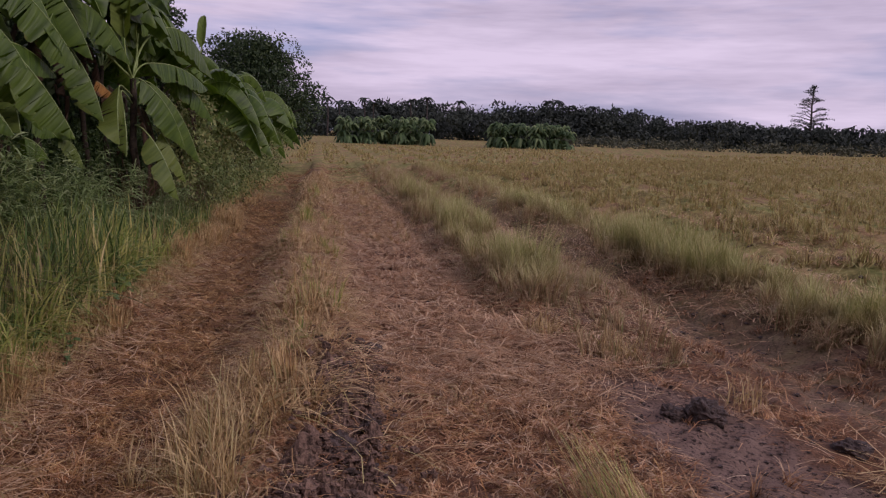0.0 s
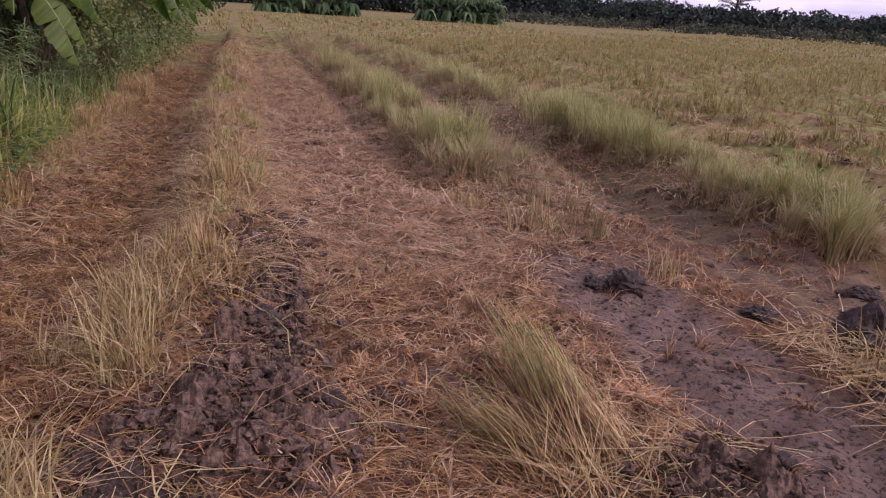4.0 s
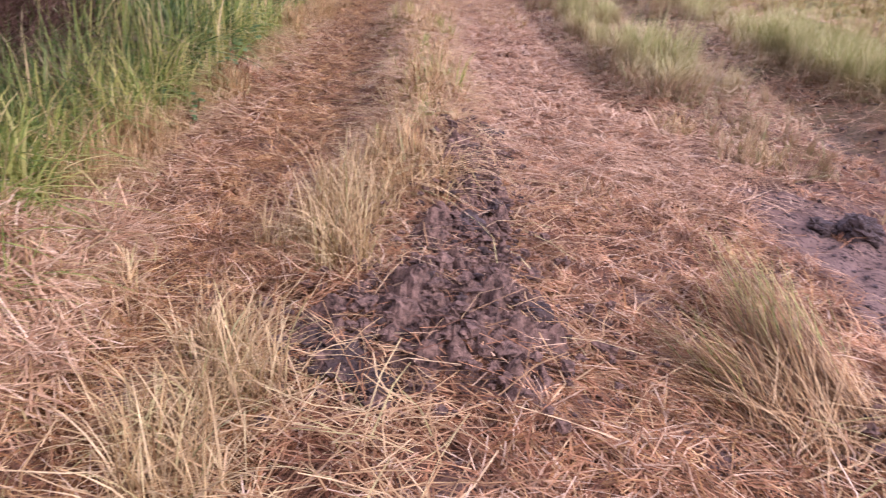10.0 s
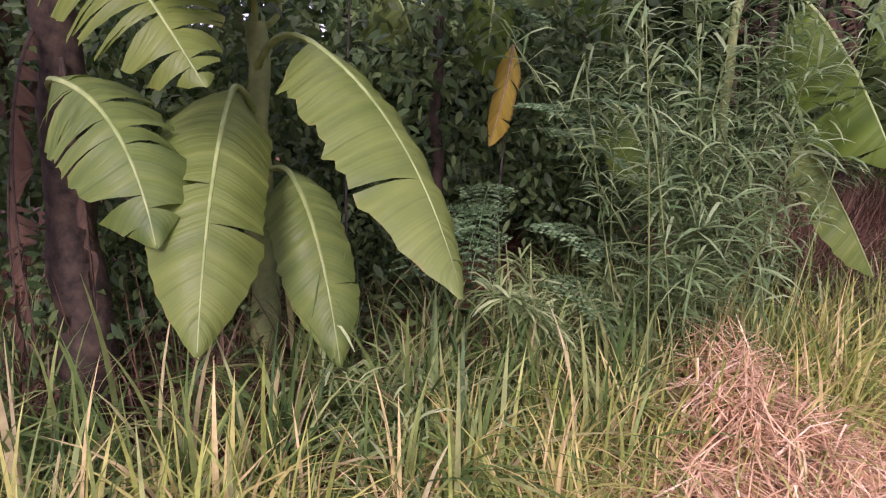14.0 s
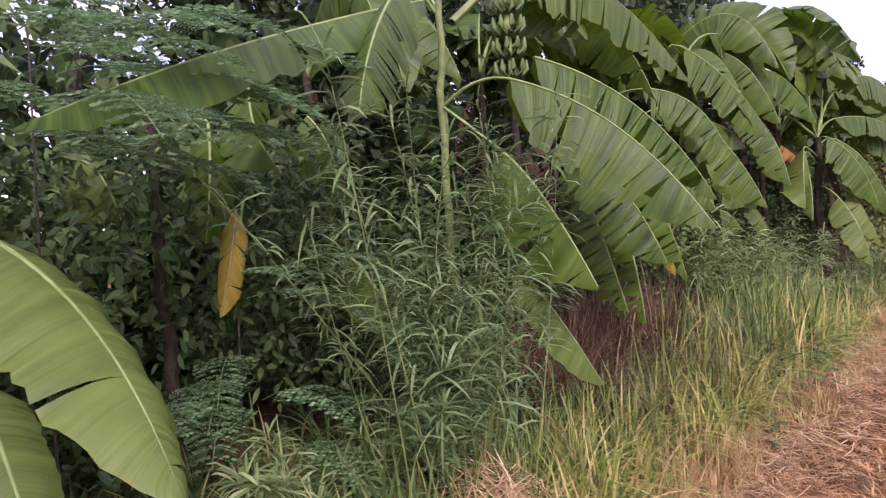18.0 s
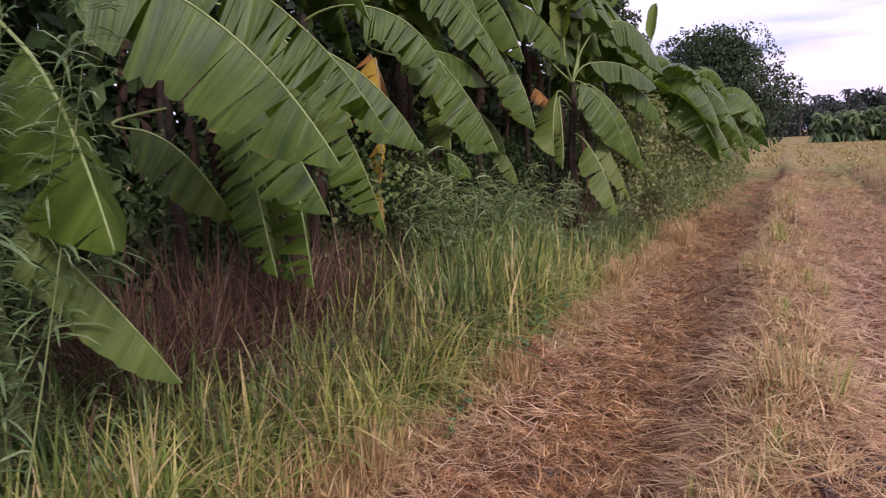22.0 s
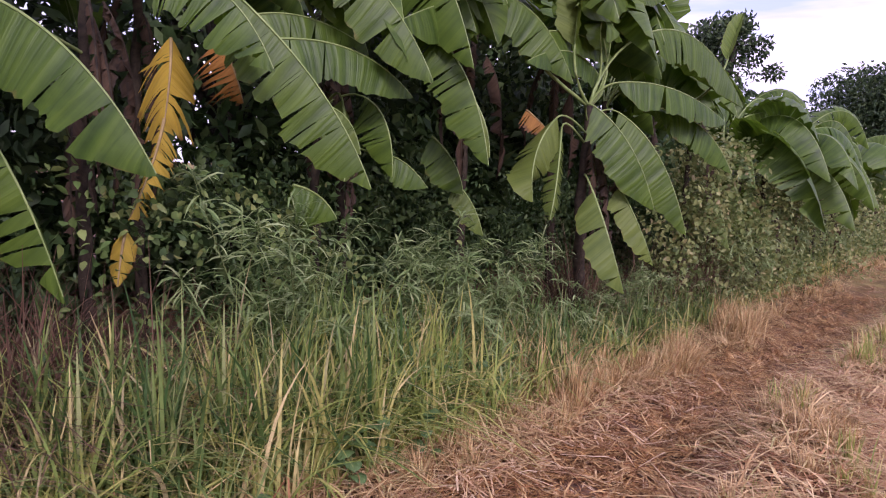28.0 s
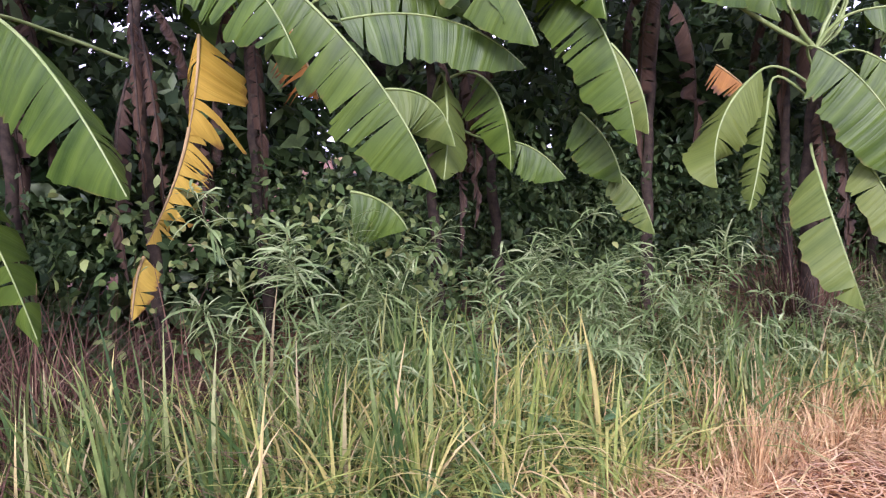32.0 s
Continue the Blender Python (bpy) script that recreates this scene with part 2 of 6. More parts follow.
def plain(name, a, b_colour, scale, rough=0.8, bump=0.5, dist=0.01):
    m, tree, b = material(name, rough, 0.3)
    co = object_co(tree)
    n = noise_tex(tree, scale, 6.0, 0.65, co)
    c = ramp(tree, n, [(0.32, a), (0.68, b_colour)])
    c = mix(tree, 0.4, c, ramp(tree, noise_tex(tree, scale * 0.17, 3, 0.6, co), [(0.3, (0.45, 0.45, 0.45)), (0.7, (1, 1, 1))]), "MULTIPLY")
    link(tree, c, b.inputs["Base Color"])
    bumped(tree, b, n, bump, dist)
    return m


MUD_DARK = plain("wet_dark_mud", (0.026, 0.018, 0.014), (0.125, 0.083, 0.062), 34, 0.6, 1.0, 0.02)
# near-black low end of the noise paints shade into the pits of the crust
MUD_DRY = plain("drying_mud_shaded_pits", (0.026, 0.016, 0.011), (0.32, 0.2, 0.137), 40, 0.95, 1.0, 0.02)
STEM = plain("banana_stem", (0.1, 0.135, 0.042), (0.25, 0.3, 0.1), 9, 0.6, 0.4)
# brown dry sheaths, darkened further to hold the row's deep shade in their colour
STEM_DRY_SHADED = plain("banana_stem_dry_sheath_shaded", (0.014, 0.01, 0.007), (0.075, 0.054, 0.032), 22, 0.85, 0.6)
RIB = plain("leaf_midrib", (0.16, 0.23, 0.06), (0.3, 0.37, 0.13), 12, 0.45, 0.1)
RIB_DRY = plain("dry_midrib", (0.2, 0.14, 0.055), (0.36, 0.26, 0.1), 12, 0.7, 0.2)
FRUIT = plain("green_banana_skin", (0.07, 0.12, 0.03), (0.15, 0.21, 0.06), 14, 0.45, 0.1)
BARK = plain("bark", (0.03, 0.024, 0.02), (0.10, 0.085, 0.07), 18, 0.9, 0.8)


def ground_material():
    m, tree, b = material("field_ground", 1.0, 0.08)
    co = object_co(tree)
    sep = tree.nodes.new("ShaderNodeSeparateXYZ")
    link(tree, co, sep.inputs[0])
    fine = noise_tex(tree, 34, 6, 0.7, co)
    mid = noise_tex(tree, 4.5, 5, 0.6, co)
    speck = noise_tex(tree, 48, 4, 0.65, co)
    mud = ramp(tree, mid, [(0.3, (0.118, 0.077, 0.056)), (0.5, (0.192, 0.129, 0.096)), (0.72, (0.245, 0.167, 0.127))])
    mud = mix(tree, ramp(tree, fine, [(0.36, (1, 1, 1)), (0.48, (0, 0, 0))]), mud, (0.05, 0.036, 0.032))
    mud = mix(tree, ramp(tree, speck, [(0.37, (0.95, 0.95, 0.95)), (0.43, (0, 0, 0))]), mud, (0.04, 0.03, 0.027))
    # straw fibres; the dark ramp ends paint the shadowed gaps between them
    fibre = noise_tex(tree, 1.0, 4, 0.7, mapped(tree, co, (190, 26, 30), (0, 0, 0.5)))
    fibre2 = noise_tex(tree, 1.0, 4, 0.7, mapped(tree, co, (24, 170, 30), (0, 0, 0.35)))
    straw = mix(tree, 0.5, ramp(tree, fibre, [(0.4, (0.03, 0.017, 0.011)), (0.62, (0.3, 0.15, 0.078))]), ramp(tree, fibre2, [(0.4, (0.032, 0.018, 0.012)), (0.62, (0.33, 0.17, 0.088))]))
    # bare wet strips run along the wheel tracks, clear of the straw mat
    across = math_node(tree, "ADD", math_node(tree, "MULTIPLY", sep.outputs[0], 0.954), math_node(tree, "MULTIPLY", sep.outputs[1], 0.301))
    across = math_node(tree, "ADD", across, math_node(tree, "MULTIPLY", mid, 0.5))
    along = math_node(tree, "SUBTRACT", math_node(tree, "MULTIPLY", sep.outputs[1], 0.954), math_node(tree, "MULTIPLY", sep.outputs[0], 0.301))
    strip_a = ramp(tree, math_node(tree, "MULTIPLY", across, 0.1), [(0.285, (0, 0, 0)), (0.3, (1, 1, 1)), (0.38, (1, 1, 1)), (0.4, (0, 0, 0))])
    strip_a = math_node(tree, "MULTIPLY", strip_a, ramp(tree, math_node(tree, "MULTIPLY", along, 0.1), [(0.35, (1, 1, 1)), (0.5, (0, 0, 0))]))
    strip_b = ramp(tree, math_node(tree, "MULTIPLY", across, 0.1), [(0.43, (0, 0, 0)), (0.45, (1, 1, 1)), (0.52, (1, 1, 1)), (0.54, (0, 0, 0))])
    clear = math_node(tree, "SUBTRACT", 1.0, math_node(tree, "MAXIMUM", strip_a, math_node(tree, "MULTIPLY", strip_b, 0.7)))
    mat_of_straw = ramp(tree, noise_tex(tree, 2.1, 5, 0.65, co), [(0.48, (0.95, 0.95, 0.95)), (0.64, (0, 0, 0))])
    near = mix(tree, math_node(tree, "MULTIPLY", mat_of_straw, clear), mud, straw)
    # the open field: stubble in long rows, tan and olive
    row = noise_tex(tree, 1.0, 5, 0.65, mapped(tree, co, (1.3, 0.16, 1), (0, 0, -0.305)))
    tuft_ = noise_tex(tree, 3.0, 6, 0.75, co)
    field = ramp(tree, row, [(0.36, (0.22, 0.13, 0.07)), (0.43, (0.33, 0.235, 0.115)), (0.5, (0.3, 0.26, 0.1)), (0.6, (0.2, 0.215, 0.07))])
    field = mix(tree, 0.75, field, ramp(tree, tuft_, [(0.38, (0.22, 0.17, 0.15)), (0.6, (1.15, 1.1, 1.05))]), "MULTIPLY")
    away = math_node(tree, "ADD", math_node(tree, "MULTIPLY", sep.outputs[1], 0.04), math_node(tree, "MULTIPLY", math_node(tree, "MAXIMUM", sep.outputs[0], 0.0), 0.09))
    away = math_node(tree, "ADD", away, math_node(tree, "MULTIPLY", mid, 0.35))
    link(tree, mix(tree, ramp(tree, away, [(0.6, (0, 0, 0)), (0.95, (1, 1, 1))]), near, field), b.inputs["Base Color"])
    bumped(tree, b, mix(tree, 0.4, fine, speck), 0.9, 0.02)
    return m


GROUND = ground_material()


# ---- geometry helpers ----
def mesh_of(name, verts, faces, mat, uv=None, smooth=True):
    """A mesh from an array of points and an array of quads."""
    me = bpy.data.meshes.new(name)
    verts, faces = np.asarray(verts, np.float32), np.asarray(faces, np.int32)
    me.vertices.add(len(verts))
    me.vertices.foreach_set("co", verts.ravel())
    me.loops.add(faces.size)
    me.loops.foreach_set("vertex_index", faces.ravel())
    me.polygons.add(len(faces))
    me.polygons.foreach_set("loop_start", np.arange(0, faces.size, faces.shape[1], dtype=np.int32))
    if uv is not None:
        me.uv_layers.new(name="UVMap").data.foreach_set("uv", np.asarray(uv, np.float32)[faces.ravel()].ravel())
    me.update(calc_edges=True)
    me.polygons.foreach_set("use_smooth", [smooth] * len(faces))
    me.materials.append(mat)
    return me


def part(name, me, parent, label=""):
    ob = new(name, me)
    ob.parent = parent
    return tagged(ob, label=label)


def thing(name, x, y, z, label, category, group=""):
    """The Empty at the foot of a thing; its parts are built round its origin."""
    ob = new(name)
    ob.location = (x, y, z)
    ob.empty_display_size = 0.1
    return tagged(ob, label, category, group)


def stuff(name, me, label, category):
    return tagged(new(name, me), label, category, kind="stuff")


class Heap:
    """Collects quads for one mesh."""

    def __init__(self):
        self.v, self.f, self.uv, self.n = [], [], [], 0

    def add(self, v, f, uv=None):
        self.v.append(np.asarray(v, float).reshape(-1, 3))
        self.f.append(np.asarray(f, int) + self.n)
        if uv is not None:
            self.uv.append(np.asarray(uv, float))
        self.n += len(self.v[-1])
        return self

    def mesh(self, name, mat, smooth=True):
        return mesh_of(name, np.concatenate(self.v), np.concatenate(self.f), mat, np.concatenate(self.uv) if self.uv else None, smooth)


def unit(v):
    v = np.asarray(v, float)
    return v / np.maximum(np.linalg.norm(v, axis=-1, keepdims=True), 1e-9)


def grid_quads(rows, cols):
    i = np.arange(rows - 1)[:, None] * cols + np.arange(cols - 1)
    i = i.ravel()
    return np.stack([i, i + 1, i + cols + 1, i + cols], 1)


def tube(points, radii, sides=7):
    """Rings round a line of points, closed at both ends by a small ring."""
    p, r = np.asarray(points, float), np.asarray(radii, float)
    t = unit(np.gradient(p, axis=0))
    ref = np.where(np.abs(t[:, 2:3]) > 0.9, [[1.0, 0, 0]], [[0, 0, 1.0]])
    a = unit(np.cross(t, ref))
    b = np.cross(t, a)
    ang = np.linspace(0, 2 * np.pi, sides + 1)
    ring = np.cos(ang)[None, :, None] * a[:, None] + np.sin(ang)[None, :, None] * b[:, None]
    v = p[:, None] + ring * r[:, None, None]
    return v.reshape(-1, 3), grid_quads(len(p), sides + 1)


def blades(rng, roots, height, lean, width, aim=None, spread=math.pi, segs=3, droop=0.5, tip=0.12, bend=1.7, belly=False):
    """Grass blades or stalks that rise from their roots and bend over. height, lean and width: a range each."""
    n = len(roots)
    h, w = rng.uniform(*height, n), rng.uniform(*width, n)
    k = rng.uniform(*lean, n)
    az = rng.uniform(-spread, spread, n) + (0 if aim is None else aim)
    face = az + np.pi / 2 + rng.normal(0, 0.5, n)
    side = np.stack([np.cos(face), np.sin(face), 0 * face], -1)
    out = np.stack([np.cos(az), np.sin(az), 0 * az], -1)
    rows = []
    for i in range(segs + 1):
        t = i / segs
        up = h * (t - droop * k * t**2.2 * 0.6)
        c = roots + out * (h * k * t**bend)[:, None] + np.stack([0 * h, 0 * h, up], -1)
        ww = w * (0.03 + min(1.0, 0.5 + 1.7 * t) * (1 - t**2.4) if belly else tip + (1 - tip) * (1 - t) ** 0.75) * 0.5
        rows += [c - side * ww[:, None], c + side * ww[:, None]]
    v = np.stack(rows, 1).reshape(-1, 3)
    f = [[2 * i, 2 * i + 1, 2 * i + 3, 2 * i + 2] for i in range(segs)]
    f = (np.arange(n)[:, None, None] * (2 * segs + 2) + np.array(f)).reshape(-1, 4)
    return v, f


def leaves(rng, at, way, length, width, bend=0.25):
    """Small pointed leaves, folded along the middle: from their foot `at` towards `way`."""
    n = len(at)
    l, w = rng.uniform(*length, n)[:, None], rng.uniform(*width, n)[:, None]
    way = unit(way)
    side = unit(np.cross(way, rng.normal(0, 1, (n, 3)) + [0, 0, 1.2]))
    up = np.cross(side, way)
    mid = at + way * l * 0.45 + up * l * bend * 0.3
    v = np.stack([at, mid + side * w * 0.5 - up * w * 0.12, at + way * l - up * l * bend * 0.4, mid - side * w * 0.5 - up * w * 0.12, mid], 1).reshape(-1, 3)
    f = (np.arange(n)[:, None, None] * 5 + np.array([[0, 1, 2, 4], [0, 4, 2, 3]])).reshape(-1, 4)
    return v, f


def broad_leaves(rng, at, way, length, width, bend=0.3):
    """Rounded leaves in three rows of faces, folded along the middle and bent down at the tip."""
    n = len(at)
    l, w = rng.uniform(*length, n)[:, None], rng.uniform(*width, n)[:, None]
    way = unit(way)
    side = unit(np.cross(way, rng.normal(0, 1, (n, 3)) + [0, 0, 1.2]))
    up = np.cross(side, way)
    rows = []
    for t, k in ((0.0, 0.12), (0.3, 0.9), (0.65, 0.8), (1.0, 0.06)):
        c = at + way * l * t + up * l * bend * (0.35 * t - 0.9 * t * t)
        rows += [c - side * w * 0.5 * k + up * w * 0.1 * k, c, c + side * w * 0.5 * k + up * w * 0.1 * k]
    f = np.concatenate([[[3 * i, 3 * i + 1, 3 * i + 4, 3 * i + 3], [3 * i + 1, 3 * i + 2, 3 * i + 5, 3 * i + 4]] for i in range(3)])
    return np.stack(rows, 1).reshape(-1, 3), (np.arange(n)[:, None, None] * 12 + f).reshape(-1, 4)


def curve_points(p0, p1, p2, s):
    """The arc from p0 to p2 that passes p1 half-way."""
    p0, p1, p2 = (np.asarray(p, float) for p in (p0, p1, p2))
    c = 2 * p1 - (p0 + p2) / 2
    s = np.asarray(s, float)[:, None]
    return (1 - s) ** 2 * p0 + 2 * s * (1 - s) * c + s**2 * p2


def banana_blade(rng, p0, p1, p2, width, tears=6, gap=0.12, fold=0.12, sag=0.62, twist=0.0, ragged=0.3, face=None):
    """One leaf blade on an arched midrib; tears run from the margin to the rib and part it into lobes."""
    heap = Heap()
    long = np.linalg.norm(np.subtract(p1, p0)) + np.linalg.norm(np.subtract(p2, p1))

    def frame_at(s):
        c = curve_points(p0, p1, p2, s)
        t = unit(curve_points(p0, p1, p2, s + 0.01) - curve_points(p0, p1, p2, s - 0.01))
        if face is None:
            side = unit(np.cross(t, [[0, 0, 1.0]]) + 1e-6)
            nor = np.cross(side, t)
        else:
            nor = unit(face - (t @ face)[:, None] * t)
            side = np.cross(t, nor)
        return c, math.cos(twist) * side + math.sin(twist) * nor, math.cos(twist) * nor - math.sin(twist) * side

    cols = 5
    wave_a, wave_b = rng.uniform(18, 34), rng.uniform(0, 6)
    for sign in (-1.0, 1.0):
        cuts = np.sort(rng.uniform(0.06, 0.95, max(0, int(rng.normal(tears, tears * 0.25)))))
        edges = np.r_[0.0, cuts, 1.0]
        for s0, s1 in zip(edges[:-1], edges[1:]):
            if s1 - s0 < 0.012:
                continue
            m = max(3, int((s1 - s0) * 26) + 2)
            s = np.linspace(s0, s1, m)
            narrow = gap * rng.uniform(0.3, 1.6)
            drop, slide, short = rng.uniform(-0.2, 1.0) * ragged * min(1.0, gap * 6), rng.normal(0, 0.012), 1 - abs(rng.normal(0, 0.07))
            depth = rng.uniform(0.0, 0.3) if rng.random() < 0.5 else 0.0
            pts, uvs = [], []
            for a in np.linspace(0, 1, cols):
                open_ = max(0.0, (a - depth) / (1 - depth))
                se = (s0 + s1) / 2 + (s - (s0 + s1) / 2) * (1 - narrow * open_**1.4 * (len(cuts) > 0)) + slide * a
                se = np.clip(se, 0, 1)
                c, side, nor = frame_at(se)
                w = width * 0.5 * np.minimum(1, (se / 0.16 + 0.02)) ** 0.55 * (1 - np.clip((se - 0.55) / 0.46, 0, 1) ** 2.3) * short * (1 + 0.035 * np.sin(se * wave_a * 3.1 + wave_b))
                wave = 0.07 * np.sin(se * wave_a + sign * 1.7 + wave_b) * a**2 + 0.05 * np.sin(se * wave_a * 2.7 + wave_b * 2) * a
                lift = fold * a - sag * a**2 + wave
                p = c + side * (sign * a * w)[:, None] * math.cos(fold * 0.7) + nor * (w * lift)[:, None]
                p[:, 2] -= drop * w * a**2
                pts.append(p)
                uvs.append(np.stack([s * long, np.full(m, sign * a)], -1))
            v = np.stack(pts, 1).reshape(-1, 3)
            heap.add(v, grid_quads(m, cols), np.stack(uvs, 1).reshape(-1, 2))
    return heap


def banana_leaf(rng, plant, foot, p0, p1, p2, width, mat=None, rib=None, label="", stalk=1.0, **kw):
    """A leaf under its plant: the blade, and the midrib that runs on as the leaf stalk from `foot`. Places are in the world."""
    o = np.array(plant.location)
    p0, p1, p2 = (np.asarray(p, float) - o for p in (p0, p1, p2))
    leaf = part("leaf", banana_blade(rng, p0, p1, p2, width, **kw).mesh("leaf", mat or LEAF), plant, label)
    s = np.linspace(0, 0.985, 18)
    c = curve_points(p0, p1, p2, s)
    r = 0.0022 + 0.0058 * (1 - s) ** 0.8
    if foot is not None:
        foot = np.asarray(foot, float) - o
        k = np.linspace(0, 0.92, 7)[:, None]
        low = p0[2] < foot[2] + 0.15
        bow = p0 - unit(4 * p1 - 3 * p0 - p2) * 0.5 * np.linalg.norm(p0 - foot)
        way = (1 - k) ** 2 * foot + 2 * k * (1 - k) * bow + k**2 * p0
        c, r = np.r_[way, c], np.r_[np.linspace(0.009 if low else 0.015, 0.007 if low else 0.0085, 7) * stalk, r * (1 + (stalk - 1) * (1 - s))]
    c = c - np.array([0, 0, 0.004])
    part("midrib", mesh_of("midrib", *tube(c, r, 6), rib or RIB), leaf, "pale raised midrib")
    return leaf


def pseudostem(rng, plant, height, r0, r1, lean=(0.0, 0.0), mat=None):
    """The fat stem of a banana plant, wrapped in overlapping leaf sheaths."""
    z = np.linspace(-0.05, height, 22)
    t = np.clip(z / height, 0, 1)
    p = np.stack([lean[0] * t**1.5 + 0.012 * np.sin(7 * t), lean[1] * t**1.5 + 0.012 * np.cos(6 * t), z], -1)
    r = (r0 + (r1 - r0) * t) * (1 + 0.05 * np.sin(t * 34)) * (1 + 0.25 * np.exp(-t * 14))
    v, f = tube(p, r, 14)
    v += noise_shift(v * 9, 0.008)
    part("pseudostem", mesh_of("pseudostem", v, f, mat or STEM), plant)
    return p[-1] + np.array(plant.location)


def noise_shift(v, amount):
    return np.stack([np.sin(v[:, 1] * 2.1 + 1.3 * np.sin(v[:, 2])), np.sin(v[:, 2] * 1.7 + 1.1 * np.sin(v[:, 0])), np.sin(v[:, 0] * 1.9 + 1.4 * np.sin(v[:, 1]))], -1) * amount


def lumpy(name, mat, radius, flat, seed, rough=0.42, rings=20, sides=28):
    """A clod: a ball pushed in and out unevenly, flattened, its foot in the ground."""
    u, w = np.meshgrid(np.linspace(0, 2 * np.pi, sides + 1), np.linspace(0.02, np.pi - 0.02, rings))
    d = np.stack([np.cos(u) * np.sin(w), np.sin(u) * np.sin(w), np.cos(w)], -1).reshape(-1, 3)
    k = np.array([noise.noise(Vector(p * 1.6 + seed)) + 0.6 * noise.noise(Vector(p * 4.1 + seed)) + 0.35 * noise.noise(Vector(p * 9 - seed)) + 0.15 * noise.noise(Vector(p * 19 + seed)) for p in d])
    return mesh_of(name, d * (radius * (1 + rough * k))[:, None] * [1, 1, flat], grid_quads(rings, sides + 1), mat, smooth=False)


# ---- the lie of the land: v metres across the rows towards the field, u metres along them ----
TURN = radians(17.5)


def world_of(v, u, z=0.0):
    v, u = np.asarray(v, float), np.asarray(u, float)
    return np.stack([v * math.cos(TURN) - u * math.sin(TURN), v * math.sin(TURN) + u * math.cos(TURN), np.broadcast_to(z, v.shape)], -1)


def bump_at(v, u, v0, u0, sv, su, h):
    return h * np.exp(-(((v - v0) / sv) ** 2) - ((u - u0) / su) ** 2)


def ridge_at(v, v0, half, h):
    return h * np.exp(-(((v - v0) / half) ** 4))


def smooth(x, a, b):
    t = np.clip((x - a) / (b - a), 0, 1)
    return t * t * (3 - 2 * t)


dent_rng = np.random.default_rng(31)
DENTS = [(dent_rng.uniform(0.0, 0.8) if k % 3 == 0 else dent_rng.uniform(1.35, 2.9), dent_rng.uniform(1.6, 10.0), dent_rng.uniform(0.03, 0.08), dent_rng.uniform(0.02, 0.045)) for k in range(90)]


def height(v, u):
    """Height of the ground: a low bank under the banana plants, wheel tracks and ridges along the rows, clods and dents."""
    v, u = np.asarray(v, float), np.asarray(u, float)
    w = v + 0.05 * np.sin(u * 0.9) + 0.03 * np.sin(u * 2.3 + 1)
    h = 0.12 * smooth(-w, 0.3, 1.4)
    h += ridge_at(w, 1.18, 0.27, 0.2) * smooth(u, 2.6, 4.0) + ridge_at(w, 3.45, 0.5, 0.07) * smooth(u, 4.5, 6.5) + ridge_at(w, 5.25, 0.4, 0.12) * smooth(u, 2.8, 4.0)
    h += np.where(w > 6, 0.08 * np.sin((w - 6.15) * 2 * np.pi / 1.25), 0) * smooth(w, 6, 7.5)
    h -= ridge_at(w, 2.72, 0.14, 0.08) * smooth(u, 4.6, 6.0) + ridge_at(w, 4.4, 0.22, 0.09) * smooth(u, 3.4, 5.0)
    h -= ridge_at(w, 0.42, 0.36, 0.07) + ridge_at(w, 2.1, 0.6, 0.03) + ridge_at(w, 4.3, 0.4, 0.03)
    h += bump_at(v, u, 1.25, 2.25, 0.36, 0.34, 0.09) + bump_at(v, u, 2.75, 1.55, 0.2, 0.24, 0.07) + bump_at(v, u, 3.85, 1.75, 0.22, 0.2, 0.05)
    h -= bump_at(v, u, 0.98, 1.86, 0.2, 0.1, 0.07) + bump_at(v, u, 1.65, 2.2, 0.06, 0.05, 0.04) + bump_at(v, u, 1.28, 1.8, 0.15, 0.08, 0.05)
    rough = 0.008 * np.sin(v * 9.1 + 2 * np.sin(u * 5.3)) * np.sin(u * 8.3 + 2 * np.sin(v * 6.1)) + 0.011 * np.sin(v * 23 + 3 * np.sin(u * 17)) * np.sin(u * 21 + 2 * np.sin(v * 13)) + 0.018 * np.sin(v * 13 + 3 * np.sin(u * 3.1)) * np.sin(u * 15 + 3 * np.sin(v * 2.7))
    churn = np.exp(-(((v - 1.35) / 0.42) ** 2) - ((u - 2.4) / 0.65) ** 2) + 0.7 * np.exp(-(((v - 1.45) / 0.22) ** 2) - ((u - 3.5) / 0.9) ** 2)
    rough = rough + churn * 0.022 * np.sin(v * 37 + 2 * np.sin(u * 29)) * np.sin(u * 41 + 2 * np.sin(v * 33))
    for dv, du, size, deep in DENTS:
        h = h - bump_at(v, u, dv, du, size, size * 1.3, deep)
    near = smooth(-np.hypot(v, u - 4), -40, -15)
    return (h + rough) * near


def axis_steps(lo, hi, step, far):
    a, x, s = list(np.arange(lo, hi, step)), hi, step
    while x < far:
        a.append(x)
        s *= 1.18
        x += s
    b, x, s = [], lo, step
    while x > -far:
        s *= 1.18
        x -= s
        b.append(x)
    return np.array(b[::-1] + a)


def build_ground():
    v, u = np.meshgrid(axis_steps(-1.2, 6.0, 0.03, 900), axis_steps(0.3, 9.0, 0.035, 900))
    p = world_of(v.ravel(), u.ravel(), height(v, u).ravel())
    me = mesh_of("ground", p, grid_quads(*v.shape), GROUND)
    tagged(new("ground", me), "harvested rice field of mud, cut straw and low stubble", "field", kind="structure")


build_ground()
rng = np.random.default_rng(7)


def on_ground(v, u, z=0.0):
    return world_of(v, u, height(v, u) + z)


